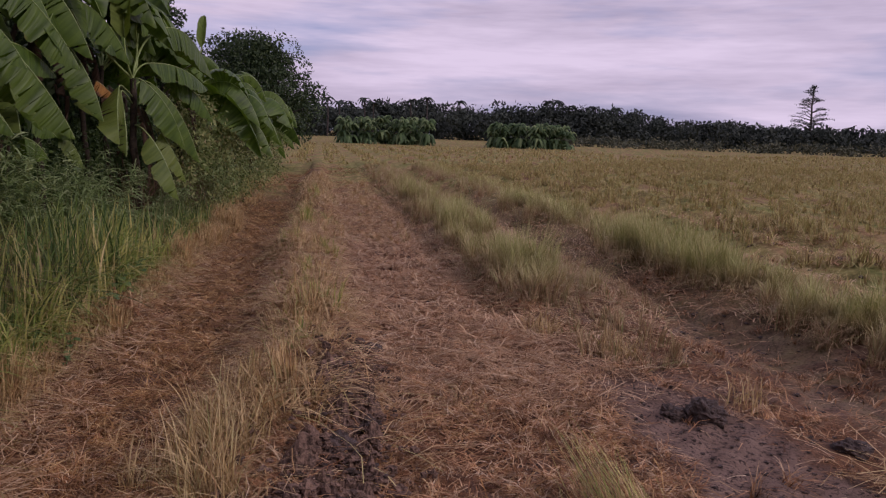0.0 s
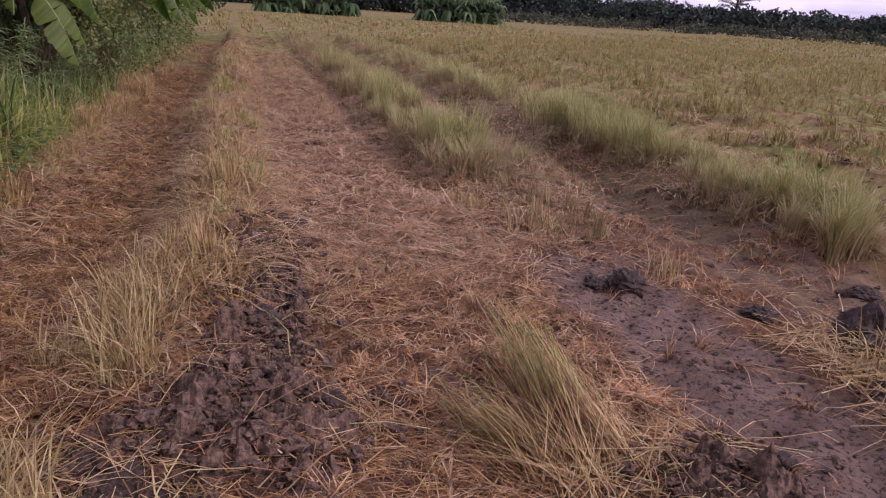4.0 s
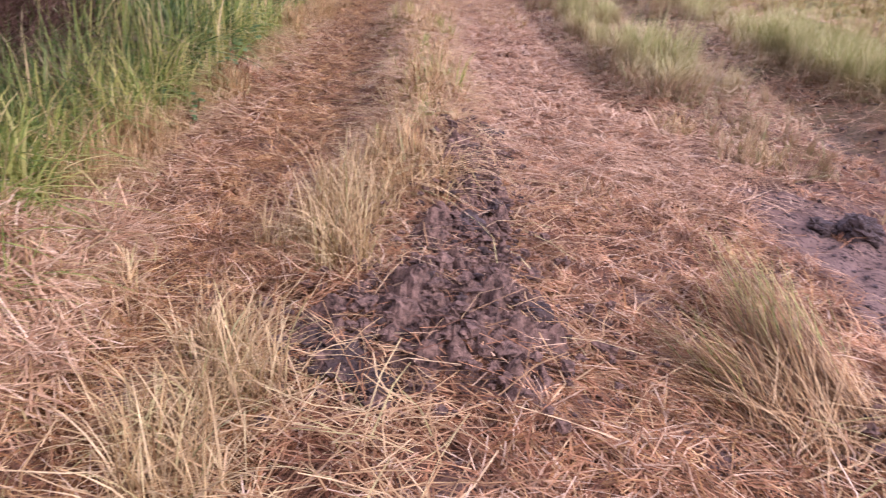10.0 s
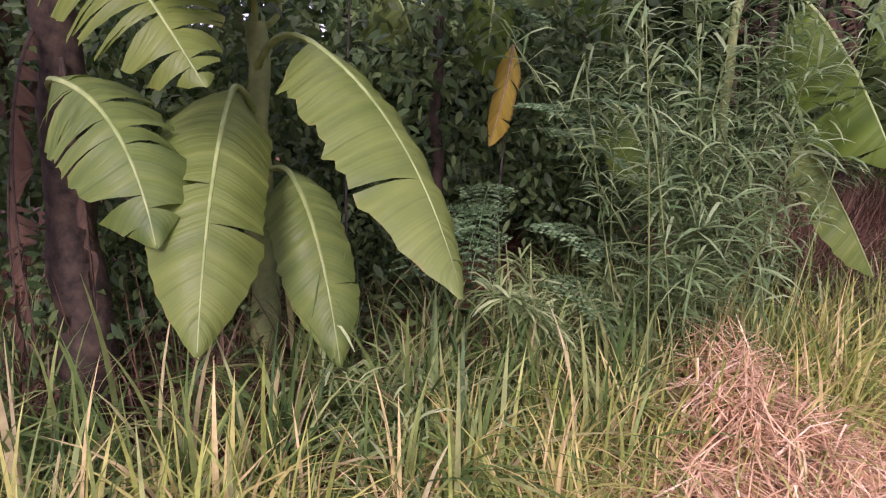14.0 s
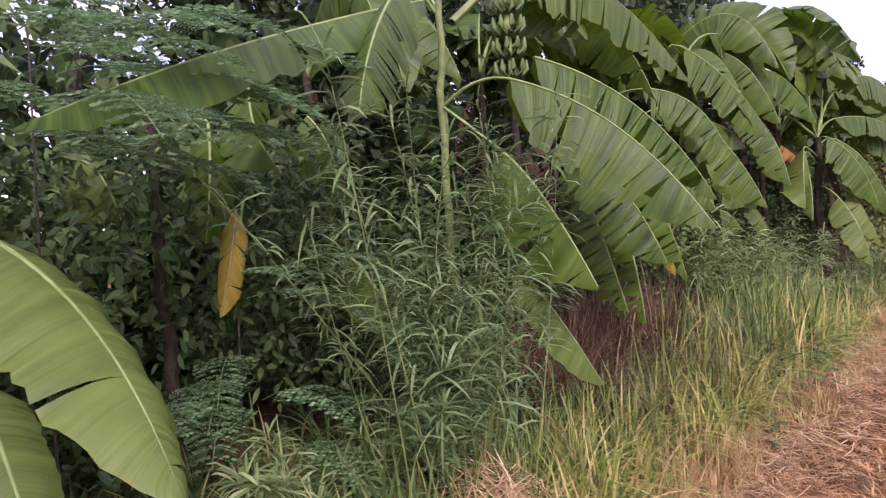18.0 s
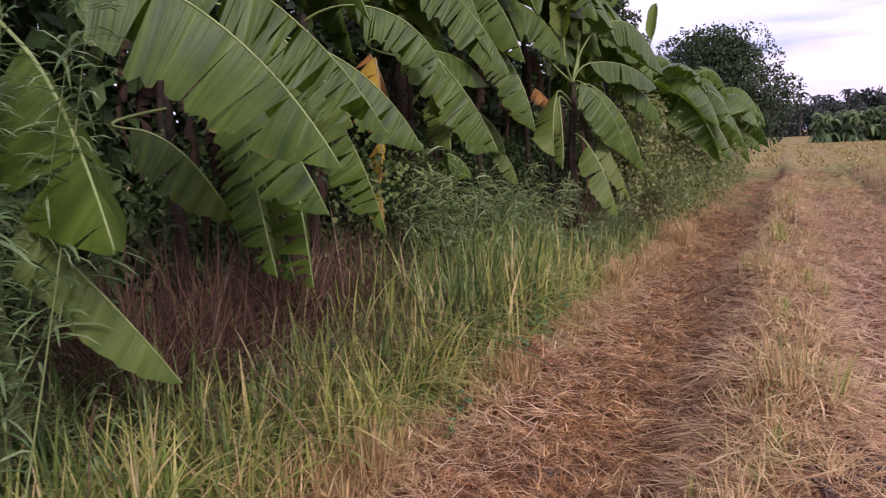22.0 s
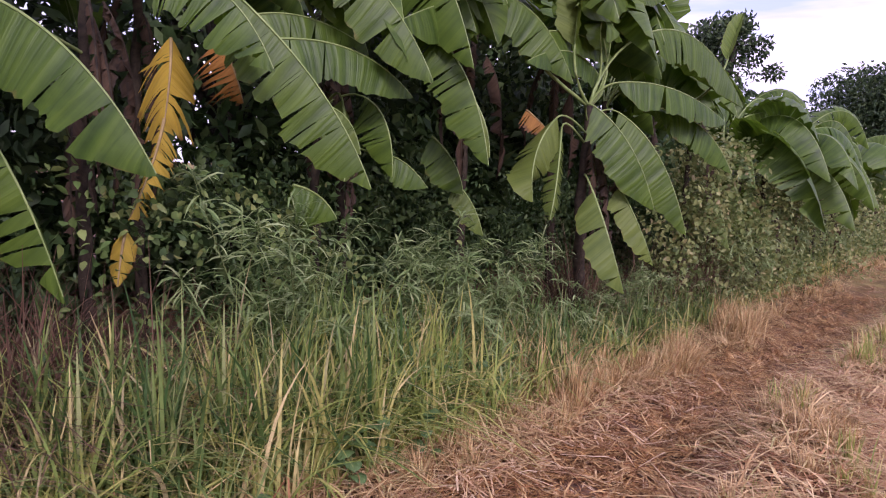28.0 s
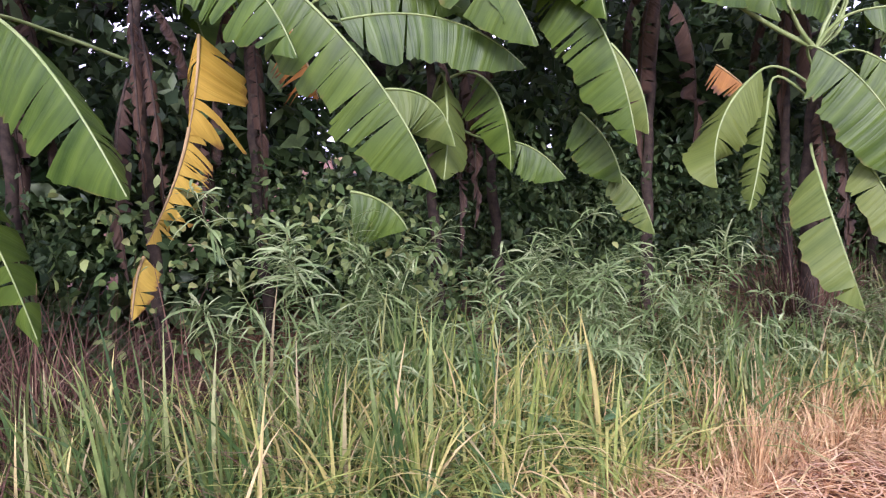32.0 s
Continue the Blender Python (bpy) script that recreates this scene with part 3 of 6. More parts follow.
def strip(n, v0, v1, u0, u1, clump=0.0, centres=60):
    """Random roots over a stretch of the field, drawn together into tufts by `clump`."""
    v, u = rng.uniform(v0, v1, n), rng.uniform(u0, u1, n)
    if clump:
        cv, cu = rng.uniform(v0, v1, centres), rng.uniform(u0, u1, centres)
        k = rng.integers(0, centres, n)
        inside = rng.random(n) < clump
        v = np.where(inside, cv[k] + rng.normal(0, 0.045, n), v)
        u = np.where(inside, cu[k] + rng.normal(0, 0.045, n), u)
    return v, u


def bare_mud(v, u):
    """How bare of straw the mud lies: smooth wet strips in the wheel tracks, and round the churned heaps."""
    w = v + 0.1 * np.sin(u * 1.7) + 0.07 * np.sin(u * 4.1 + v)
    shift = 0.55 * smooth(u, 2.4, 4.4)
    m = smooth(w, 2.7, 2.9) * smooth(-w - shift, -3.75, -3.5) * smooth(-u, -4.4, -3.2)
    m = np.maximum(m, smooth(w + shift * 0.5, 4.2, 4.4) * smooth(-w, -5.1, -4.85) * smooth(-u, -8.0, -4.5))
    m = np.maximum(m, smooth(w, 7.0, 7.2) * smooth(-w, -7.7, -7.5))
    patch = np.sin(v * 3.1 + 1.7 * np.sin(u * 1.3)) + np.sin(u * 2.2 + 1.2 * np.sin(v * 2.1))
    m = np.maximum(m, 0.5 * smooth(-patch, 0.7, 1.6))
    heaps = bump_at(v, u, 1.25, 2.2, 0.42, 0.34, 0.68) + bump_at(v, u, 1.45, 3.3, 0.16, 0.75, 0.62) + bump_at(v, u, 2.76, 1.45, 0.28, 0.3, 0.95)
    return np.clip(np.maximum(m, np.clip(heaps * 1.3, 0, 1)), 0, 0.96)


def straw_litter(n, v0, v1, u0, u1, z=(0.002, 0.04), length=(0.05, 0.24)):
    v, u = strip(n, v0, v1, u0, u1)
    wisp = np.sin(v * 17 + 3 * np.sin(u * 5.1)) + np.sin(u * 14 + 3 * np.sin(v * 6.3)) + 0.8 * np.sin(v * 39 + u * 31)
    keep = (rng.random(n) > bare_mud(v, u)) & (wisp + rng.normal(0, 0.4, n) > -0.45)
    v, u = v[keep], u[keep]
    n = len(v)
    a = on_ground(v, u, rng.uniform(*z, n))
    az, l, w = rng.uniform(0, 2 * np.pi, n), rng.uniform(*length, n) * rng.uniform(0.5, 1.2, n), rng.uniform(0.0008, 0.0026, n) * np.where(u > 4.5, 1.7, 1.0)
    way = np.stack([np.cos(az), np.sin(az), rng.normal(0.02, 0.14, n)], -1)
    side = unit(np.cross(way, [[0, 0, 1.0]])) * w[:, None]
    bow = np.stack([-np.sin(az), np.cos(az), np.zeros(n)], -1) * rng.normal(0, 0.08, n)[:, None]
    mid = a + way * (l * 0.5)[:, None] + bow * l[:, None] + np.stack([0 * l, 0 * l, l * rng.uniform(0.0, 0.1, n)], -1)
    end = a + way * l[:, None]
    rows = np.stack([a - side, a + side, mid - side, mid + side, end - side, end + side], 1)
    f = (np.arange(n)[:, None, None] * 6 + np.array([[0, 1, 3, 2], [2, 3, 5, 4]])).reshape(-1, 4)
    return rows.reshape(-1, 3), f


def build_straw():
    heap = Heap()
    for args in ((46000, 0.75, 2.9, 0.9, 5.0), (34000, 0.75, 2.9, 0.9, 3.0, (0.002, 0.03), (0.03, 0.13)), (30000, 0.8, 3.2, 5.0, 9.5), (24000, 2.8, 6.4, 0.6, 7.0), (13000, 5.6, 9.5, 2.0, 12.0), (16000, -0.4, 6.5, 8.5, 20.0), (9000, -0.5, 0.1, 1.0, 9.0), (20000, -0.4, 6.5, -4.0, 1.0), (15000, -0.2, 0.9, 0.9, 10.0), (16000, 0.8, 1.4, 2.6, 10.0)):
        heap.add(*straw_litter(*args))
    stuff("cut_straw", heap.mesh("cut_straw", STRAW), "loose reddish tan rice straw scattered over the mud", "straw")
    heap = Heap()
    for args in ((16000, -0.1, 0.85, 0.9, 5.0), (19000, -0.1, 0.8, 5.0, 10.0), (16000, -0.2, 0.9, 9.0, 15.0), (16000, 1.35, 2.9, 9.5, 16.0), (7000, 1.4, 2.9, 0.9, 4.0)):
        heap.add(*straw_litter(*args))
    pale = Heap().add(*straw_litter(7000, -0.5, 0.12, 2.2, 9.0, (0.005, 0.07), (0.08, 0.28)))
    for args in ((15000, 1.4, 2.9, 3.6, 10.0), (7000, 1.4, 2.9, 10.0, 16.0), (9000, 3.4, 5.0, 4.4, 12.0), (9000, 5.6, 9.0, 3.0, 14.0), (3500, 2.3, 3.3, 3.4, 5.4)):
        pale.add(*straw_litter(*args, (0.005, 0.06), (0.08, 0.3)))
    stuff("pale_straw", pale.mesh("pale_straw", STRAW_PALE), "pale loose straw strewn between the rows and along the grass edge", "straw")
    stuff("trodden_straw", heap.mesh("trodden_straw", STRAW_RED), "dark red-brown trodden straw in the wheel track", "straw")


def tussocks(v0, v1, u0, u1, hills, per, tall, width, flop=0.4, gaps=0.6, segs=3):
    """Rice hills: each a bunch of cut stalks with its own height, lean and thickness; the bunches thin out in gaps."""
    cv, cu = rng.uniform(v0, v1, hills), rng.uniform(u0, u1, hills)
    wave = np.sin(cu * 1.9 + 2 * np.sin(cu * 0.6 + cv)) + np.sin(cu * 4.3 + cv * 5)
    keep = wave > rng.uniform(-1.9, 0.9, hills) * gaps * 1.6
    cv, cu, wave = cv[keep] + 0.1 * np.sin(cu[keep] * 1.4) + 0.06 * np.sin(cu[keep] * 3.7), cu[keep], wave[keep]
    m = len(cv)
    top = rng.uniform(*tall, m) * (0.74 + 0.2 * wave)
    down = rng.random(m) < flop
    way = rng.uniform(0, 2 * np.pi, m)
    lean = np.where(down, rng.uniform(0.9, 2.0, m), rng.uniform(0.05, 0.5, m))
    k = np.repeat(np.arange(m), rng.integers(per // 2, per * 3 // 2, m))
    n = len(k)
    a, r = rng.uniform(0, 2 * np.pi, n), np.abs(rng.normal(0, 0.035, n))
    v, u = cv[k] + r * np.cos(a), cu[k] + r * np.sin(a)
    own = np.where(rng.random(n) < 0.45, a + TURN, way[k])
    ln = lean[k] * rng.uniform(0.6, 1.3, n) + rng.uniform(0, 0.25, n)
    return blades(rng, on_ground(v, u), (top[k] * 0.45, top[k] * 1.15), (ln * 0.8, ln), width, own, 0.5, segs, 0.95)


def build_stubble():
    heap = Heap()
    for v0, v1, u0, u1, hills, per, tall in ((0.9, 1.42, 3.2, 9.0, 520, 30, (0.14, 0.32)), (0.9, 1.55, 9.0, 20.0, 480, 20, (0.14, 0.32)), (-0.62, -0.2, 2.6, 5.2, 190, 36, (0.18, 0.42)), (-0.55, 0.1, 1.1, 2.6, 80, 26, (0.14, 0.36)), (-0.5, -0.15, 5.0, 6.4, 110, 36, (0.2, 0.4)), (-0.42, -0.02, 6.4, 12.0, 420, 38, (0.22, 0.42)), (-0.6, 0.0, 11.0, 20.0, 200, 24, (0.15, 0.35)), (1.9, 2.5, 9.0, 22.0, 150, 18, (0.12, 0.28))):
        heap.add(*tussocks(v0, v1, u0, u1, hills, per * 4 // 5, tall, (0.005, 0.011), 0.12 if v1 < 0.2 else 0.62))
        heap.add(*straw_litter(hills * 12, v0 - 0.1, v1 + 0.1, u0, u1, (0.02, 0.13), (0.08, 0.3)))
    live = Heap().add(*tussocks(0.85, 1.45, 3.4, 14.0, 110, 24, (0.16, 0.4), (0.005, 0.011), 0.3))
    stuff("green_stubble", live.mesh("green_stubble", GRASS_PALE), "yellow-green shoots among dry stubble on the ridge", "stubble")
    v, u = strip(900, -0.95, -0.4, 0.4, 9.0, 0.7, 90)
    heap.add(*blades(rng, on_ground(v, u), (0.25, 0.65), (0.1, 1.0), (0.004, 0.009), segs=6, droop=1.1, bend=2.2, belly=True))
    stuff("rice_stubble", heap.mesh("rice_stubble", STUBBLE), "tan dry rice stubble standing and flopped beside the track", "stubble")
    heap = Heap()
    for v0, v1, u0, u1, hills, per, tall in ((2.9, 3.6, 5.6, 10.0, 330, 60, (0.34, 0.6)), (3.4, 4.2, 5.4, 8.5, 120, 40, (0.16, 0.34)), (2.95, 3.95, 10.0, 17.0, 380, 36, (0.3, 0.52)), (2.9, 4.1, 17.0, 28.0, 300, 26, (0.25, 0.45)), (4.9, 5.55, 3.4, 8.0, 380, 72, (0.36, 0.64)), (4.85, 5.7, 8.0, 14.0, 330, 46, (0.3, 0.55)), (4.8, 5.8, 14.0, 28.0, 400, 28, (0.25, 0.48)), (3.05, 3.8, 3.9, 5.6, 46, 40, (0.12, 0.3))):
        heap.add(*tussocks(v0, v1, u0, u1, hills, per, tall, (0.004, 0.01), 0.14))
        heap.add(*straw_litter(hills * 12, v0 - 0.15, v1 + 0.15, u0, u1, (0.01, 0.12), (0.08, 0.3)))
    field = Heap()
    for k in range(20):
        v0 = 6.0 + 1.25 * k
        field.add(*tussocks(v0, v0 + 0.7, 0.5 + k * 0.6, 30.0 + k, 900, 13, (0.16, 0.4), (0.009, 0.022), 0.35, 0.6, 2))
    for k in range(20):
        v0 = 31.0 + 2.2 * k
        field.add(*tussocks(v0, v0 + 1.2, 8.0 + k * 1.2, 60.0 + k, 420, 6, (0.2, 0.42), (0.03, 0.06), 0.35, 0.6, 2))
    for k in range(16):
        v0 = -0.2 + 1.7 * k
        field.add(*tussocks(v0, v0 + 1.0, 30.0, 72.0, 300, 6, (0.2, 0.4), (0.03, 0.06), 0.35, 0.6, 2))
    stuff("field_stubble", field.mesh("field_stubble", FIELD_STUBBLE), "yellow-green cut stubble in rows across the open field", "stubble")
    stuff("regrowing_stubble", heap.mesh("regrowing_stubble", STUBBLE_GREEN), "green-tinged rice stubble regrowing in long field rows", "stubble")


def arching_grass(heap, n, v0, v1, u0, u1, h, lean, w, tufts):
    """Long grass in tufts: the blades rise, then nod over at the tip."""
    v, u = strip(n, v0, v1, u0, u1, 0.8, tufts)
    heap.add(*blades(rng, on_ground(v, u), h, lean, w, segs=7, droop=1.4, bend=2.2, belly=True))


def build_bank_grass():
    heap = Heap()
    for n, v0, v1, u0, u1, h, w, tufts in ((1500, -1.5, -0.6, -0.8, 2.3, (0.35, 0.85), (0.012, 0.027), 44), (2400, -1.5, -0.6, 2.3, 4.6, (0.3, 0.75), (0.009, 0.02), 55), (1500, -1.1, -0.45, 4.9, 6.6, (0.4, 1.05), (0.011, 0.024), 34), (700, -1.1, -0.5, 4.2, 5.0, (0.3, 0.65), (0.01, 0.022), 14), (3600, -1.35, -0.4, 6.2, 11.0, (0.3, 0.7), (0.009, 0.022), 110), (4000, -1.7, -0.4, 11.0, 26.0, (0.3, 0.75), (0.012, 0.03), 140), (1300, -2.6, -1.4, -0.6, 12.0, (0.3, 0.7), (0.01, 0.02), 60)):
        arching_grass(heap, n, v0, v1, u0, u1, h, (0.08, 0.95), w, tufts)
    v, u = strip(3200, -1.4, -0.55, -0.8, 12.0, 0.6, 160)
    heap.add(*blades(rng, on_ground(v, u), (0.12, 0.4), (0.15, 1.0), (0.008, 0.017), segs=4, droop=0.9, belly=True))
    stuff("bank_grass", heap.mesh("bank_grass", GRASS), "long green grass growing on the bank below banana plants", "grass")
    heap = Heap()
    for n, v0, v1, u0, u1, h, w, tufts in ((2700, -0.9, -0.4, 2.4, 5.0, (0.3, 0.75), (0.008, 0.018), 52), (900, -0.95, -0.4, 5.6, 7.2, (0.45, 0.95), (0.009, 0.02), 24), (1000, -0.95, -0.4, 0.4, 2.4, (0.3, 0.7), (0.008, 0.018), 34), (620, -1.05, -0.3, 4.8, 7.2, (0.35, 0.95), (0.009, 0.02), 60), (260, -0.6, -0.15, 1.3, 2.5, (0.25, 0.5), (0.005, 0.011), 16), (1000, -0.75, -0.3, 6.6, 11.0, (0.25, 0.55), (0.007, 0.016), 44), (700, -0.7, -0.35, 11.0, 20.0, (0.2, 0.5), (0.01, 0.02), 50), (600, -1.1, -0.5, 4.3, 6.0, (0.4, 0.95), (0.008, 0.019), 40), (420, -0.8, -0.45, -0.1, 0.65, (0.5, 0.85), (0.011, 0.022), 8)):
        arching_grass(heap, n, v0, v1, u0, u1, h, (0.08, 0.95), w, tufts)
    stuff("yellowing_grass", heap.mesh("yellowing_grass", GRASS_PALE), "yellow-green drying grass along the field edge", "grass")


def build_flattened_straw():
    """Wisps of cut straw lying flat in bunches over the tracks."""
    heap = Heap()
    for v0, v1, u0, u1, hills, per in ((1.35, 2.9, 2.6, 6.0, 260, 26), (1.35, 2.9, 6.0, 12.0, 420, 24), (-0.15, 0.85, 1.2, 5.0, 170, 24), (-0.15, 0.85, 5.0, 12.0, 330, 24), (2.6, 5.0, 0.8, 5.0, 150, 24), (3.9, 4.9, 3.0, 12.0, 200, 24), (5.6, 9.0, 2.5, 12.0, 500, 20), (1.35, 2.9, 12.0, 28.0, 600, 16), (-0.15, 0.85, 12.0, 24.0, 420, 16), (3.9, 4.9, 12.0, 28.0, 420, 16)):
        heap.add(*tussocks(v0, v1, u0, u1, hills, per, (0.07, 0.22), (0.003, 0.008), 1.0, 0.8))
    stuff("flattened_straw", heap.mesh("flattened_straw", STRAW), "flattened bunches of reddish straw over the wheel tracks", "straw")


build_flattened_straw()
build_straw()
build_stubble()
build_bank_grass()


# ---- banana plants ----
def plain_leaf(plant, top, az, long, rise, width, mat=None, rib=None, **kw):
    """A leaf that rises from the crown, arches over and hangs; az is measured in the field's own directions (0: towards the field, 90: along the rows)."""
    a = radians(az) + TURN
    out = np.array([math.cos(a), math.sin(a), 0])
    p0 = top + out * (0.16 + 0.12 * rng.random()) + [0, 0, 0.28 * rise + 0.05]
    p1 = p0 + out * long * 0.42 + [0, 0, long * 0.22 * rise]
    p2 = p0 + out * long * 0.72 - [0, 0, long * (0.52 - 0.35 * rise)]
    return banana_leaf(rng, plant, top - [0, 0, 0.1], p0, p1, p2, width, mat, rib, **kw)


def banana_plant(v, u, tall, count, aim=35, spread=100, label="tall green banana plant with wind-torn drooping leaves", long=(1.1, 1.7), dry=2, rise=(0.1, 0.9)):
    x, y, z = on_ground(v, u)
    plant = thing("banana_plant", x, y, z, label, "banana plant", "banana plants along the bank")
    top = pseudostem(rng, plant, tall, 0.04, 0.028, (rng.normal(0, 0.08), rng.normal(0, 0.08)), STEM_DRY_SHADED)
    for i in range(count):
        plain_leaf(plant, top, aim + rng.uniform(-spread, spread), rng.uniform(*long), rng.uniform(*rise), rng.uniform(0.42, 0.6), face=unit(world_of(rng.normal(0.3, 0.4), rng.normal(-0.1, 0.4), 0.85)), fold=rng.uniform(-0.9, -0.2), tears=int(rng.integers(3, 14)), gap=rng.uniform(0.05, 0.3), twist=rng.normal(0, 0.7))
    for i in range(dry):
        az = radians(rng.uniform(0, 360))
        out = np.array([math.cos(az), math.sin(az), 0])
        p0 = top + out * 0.1 - [0, 0, rng.uniform(0.1, 0.5)]
        banana_leaf(rng, plant, None, p0, p0 + out * 0.16 - [0, 0, 0.4], p0 + out * 0.15 - [0, 0, rng.uniform(0.8, 1.2)], rng.uniform(0.08, 0.16), LEAF_DRY, STEM_DRY_SHADED, "dry brown leaf hanging down the stem", tears=9, gap=0.4, sag=1.1, ragged=0.5)
    return plant, top


def bare_plant(v, u, tall, thick, label, dry=3):
    x, y, z = on_ground(v, u)
    plant = thing("banana_plant", x, y, z, label, "banana plant", "banana plants along the bank")
    pseudostem(rng, plant, tall, thick, thick * 0.6, (0.0, 0.0), STEM_DRY_SHADED if u > 4 or u < 0.5 or 1.5 < u < 2.5 else STEM)
    plant["tall"] = tall
    for i in range(dry):
        az = rng.uniform(-1.5, 1.5) + TURN
        out = np.array([math.cos(az), math.sin(az), 0])
        p0 = np.array([x, y, z + tall]) + out * 0.09 - [0, 0, rng.uniform(0.1, 0.5)]
        banana_leaf(rng, plant, None, p0, p0 + out * 0.14 - [0, 0, 0.4], p0 + out * 0.13 - [0, 0, rng.uniform(0.8, 1.15)], rng.uniform(0.05, 0.1), LEAF_DRY, STEM_DRY_SHADED, "dry brown leaf hanging down the stem", tears=14, gap=0.7, sag=1.1, ragged=0.9)
    return plant


FIELDWARD = unit(world_of(0.8, -0.1, 0.5))
OUTWARD = unit(world_of(0.38, -0.12, 0.92))


def leaf_at(plant, base, middle, tip, width, mat=None, rib=None, label="", **kw):
    """A leaf through three places given as v, u, z."""
    p0, p1, p2 = (world_of(*p) for p in (base, middle, tip))
    x, y, z = plant.location
    top = z + plant["tall"]
    foot = np.array([x, y, min(top, max(p0[2] - 0.1, top - 0.55))])
    if np.hypot(*(p0 - foot)[:2]) > 0.65 or p0[2] < top - 1.1:
        foot = None
    if rib is not None:
        foot = None
    elif kw.get("tears", 0) >= 9:
        kw["tears"], kw["gap"] = kw["tears"] * 3 // 2, kw.get("gap", 0.12) * 1.6
    if plant["tall"] > 1.6:
        kw.setdefault("face", OUTWARD)
        kw.setdefault("fold", -0.85)
        kw.setdefault("sag", 0.35)
        width *= 0.94
    kw.setdefault("face", FIELDWARD)
    kw.setdefault("stalk", 1.6 if plant["tall"] < 1.6 else 1.0)
    banana_leaf(rng, plant, foot, p0, p1, p2, width * 1.02, mat, rib, label, **kw)


# each leaf: base, middle and tip as v, u, z

plant_z = bare_plant(-1.75, 0.2, 1.55, 0.11, "banana plant with a brown sheathed stem and split pale leaves")
leaf_at(plant_z, (-1.6, 0.18, 1.42), (-1.3, 0.31, 1.29), (-1.1, 0.37, 0.97), 0.36, tears=8, gap=0.25, mat=LEAF_YOUNG)
leaf_at(plant_z, (-1.5, 0.28, 1.9), (-1.25, 0.39, 1.7), (-1.05, 0.52, 1.41), 0.4, tears=14, gap=0.35, mat=LEAF_YOUNG)

plant_a = bare_plant(-1.75, 0.85, 1.5, 0.065, "young banana plant with broad hanging yellow-green leaves", 0)
leaf_at(plant_a, (-1.35, 0.93, 1.55), (-0.95, 1.04, 1.28), (-0.54, 1.03, 0.89), 0.4, twist=0.5, tears=1, gap=0.02, mat=LEAF_YOUNG)
leaf_at(plant_a, (-1.55, 0.71, 1.39), (-1.2, 0.55, 1.12), (-0.95, 0.43, 0.69), 0.36, tears=2, gap=0.05, mat=LEAF_YOUNG)
leaf_at(plant_a, (-1.6, 0.92, 1.09), (-1.35, 0.93, 0.88), (-1.15, 0.93, 0.48), 0.3, tears=1, gap=0.03, mat=LEAF_YOUNG)
leaf_at(plant_a, (-1.65, 0.82, 1.73), (-1.2, 0.57, 1.98), (-0.95, 0.44, 1.69), 0.55, tears=2, gap=0.04, mat=LEAF_YOUNG)
leaf_at(plant_a, (-1.7, 0.93, 1.7), (-1.5, 0.77, 2.03), (-1.3, 0.77, 1.72), 0.4, tears=2, gap=0.04, mat=LEAF)

plant_y = bare_plant(-2.2, 1.9, 2.2, 0.036, "shaded banana plant with torn leaves and one yellow leaf", 0)
leaf_at(plant_y, (-1.95, 1.46, 1.83), (-1.85, 1.5, 1.75), (-1.8, 1.54, 1.57), 0.34, tears=5, gap=0.15, mat=LEAF_YOUNG)
leaf_at(plant_y, (-1.95, 2.05, 1.98), (-1.85, 1.97, 1.73), (-1.8, 1.89, 1.45), 0.3, tears=8, gap=0.2)
leaf_at(plant_y, (-1.75, 2.02, 1.59), (-1.65, 1.91, 1.38), (-1.62, 1.82, 1.15), 0.15, tears=2, mat=LEAF_YELLOW, rib=RIB_DRY)
leaf_at(plant_y, (-1.9, 2.26, 2.23), (-1.8, 2.19, 1.98), (-1.75, 2.26, 1.78), 0.3, tears=5)

plant_b = bare_plant(-1.32, 2.98, 2.45, 0.026, "tall banana plant with a green fruit bunch and long arching leaves", 0)
leaf_at(plant_b, (-1.45, 3.06, 2.61), (-1.2, 1.78, 2.17), (-1.0, 0.92, 1.8), 0.34, tears=5, gap=0.06, fold=-0.5, sag=0.15)
leaf_at(plant_b, (-1.03, 3.15, 2.14), (-0.65, 3.5, 1.87), (-0.2, 3.55, 1.34), 0.46, tears=9, gap=0.05)
leaf_at(plant_b, (-0.98, 2.97, 1.78), (-0.72, 2.9, 1.54), (-0.41, 2.77, 1.16), 0.4, tears=6, gap=0.18)
leaf_at(plant_b, (-1.25, 4.24, 1.52), (-1.13, 4.28, 1.12), (-1.06, 4.31, 0.75), 0.28, tears=15, gap=0.45)
leaf_at(plant_b, (-0.8, 2.78, 1.25), (-0.7, 2.95, 0.98), (-0.6, 3.12, 0.66), 0.19, tears=4, gap=0.06, mat=LEAF_YOUNG)
leaf_at(plant_b, (-1.3, 2.72, 2.59), (-1.15, 2.36, 2.27), (-1.05, 2.14, 1.91), 0.36, tears=9, gap=0.12)
leaf_at(plant_b, (-1.6, 2.52, 1.34), (-1.45, 2.55, 1.17), (-1.35, 2.59, 0.92), 0.24, tears=4)
leaf_at(plant_b, (-2.1, 2.75, 2.09), (-2.0, 2.81, 1.89), (-1.95, 2.79, 1.63), 0.35, tears=5)
leaf_at(plant_b, (-1.5, 3.98, 2.95), (-1.2, 4.55, 2.87), (-1.0, 5.44, 2.33), 0.42, tears=12, gap=0.12)

plant_c = bare_plant(-1.75, 4.25, 2.1, 0.036, "banana plant with comb-torn leaves over brown dead leaves", 5)
leaf_at(plant_c, (-1.1, 3.5, 2.3), (-0.74, 3.98, 2.0), (-0.46, 4.32, 1.46), 0.4, tears=20, gap=0.16)
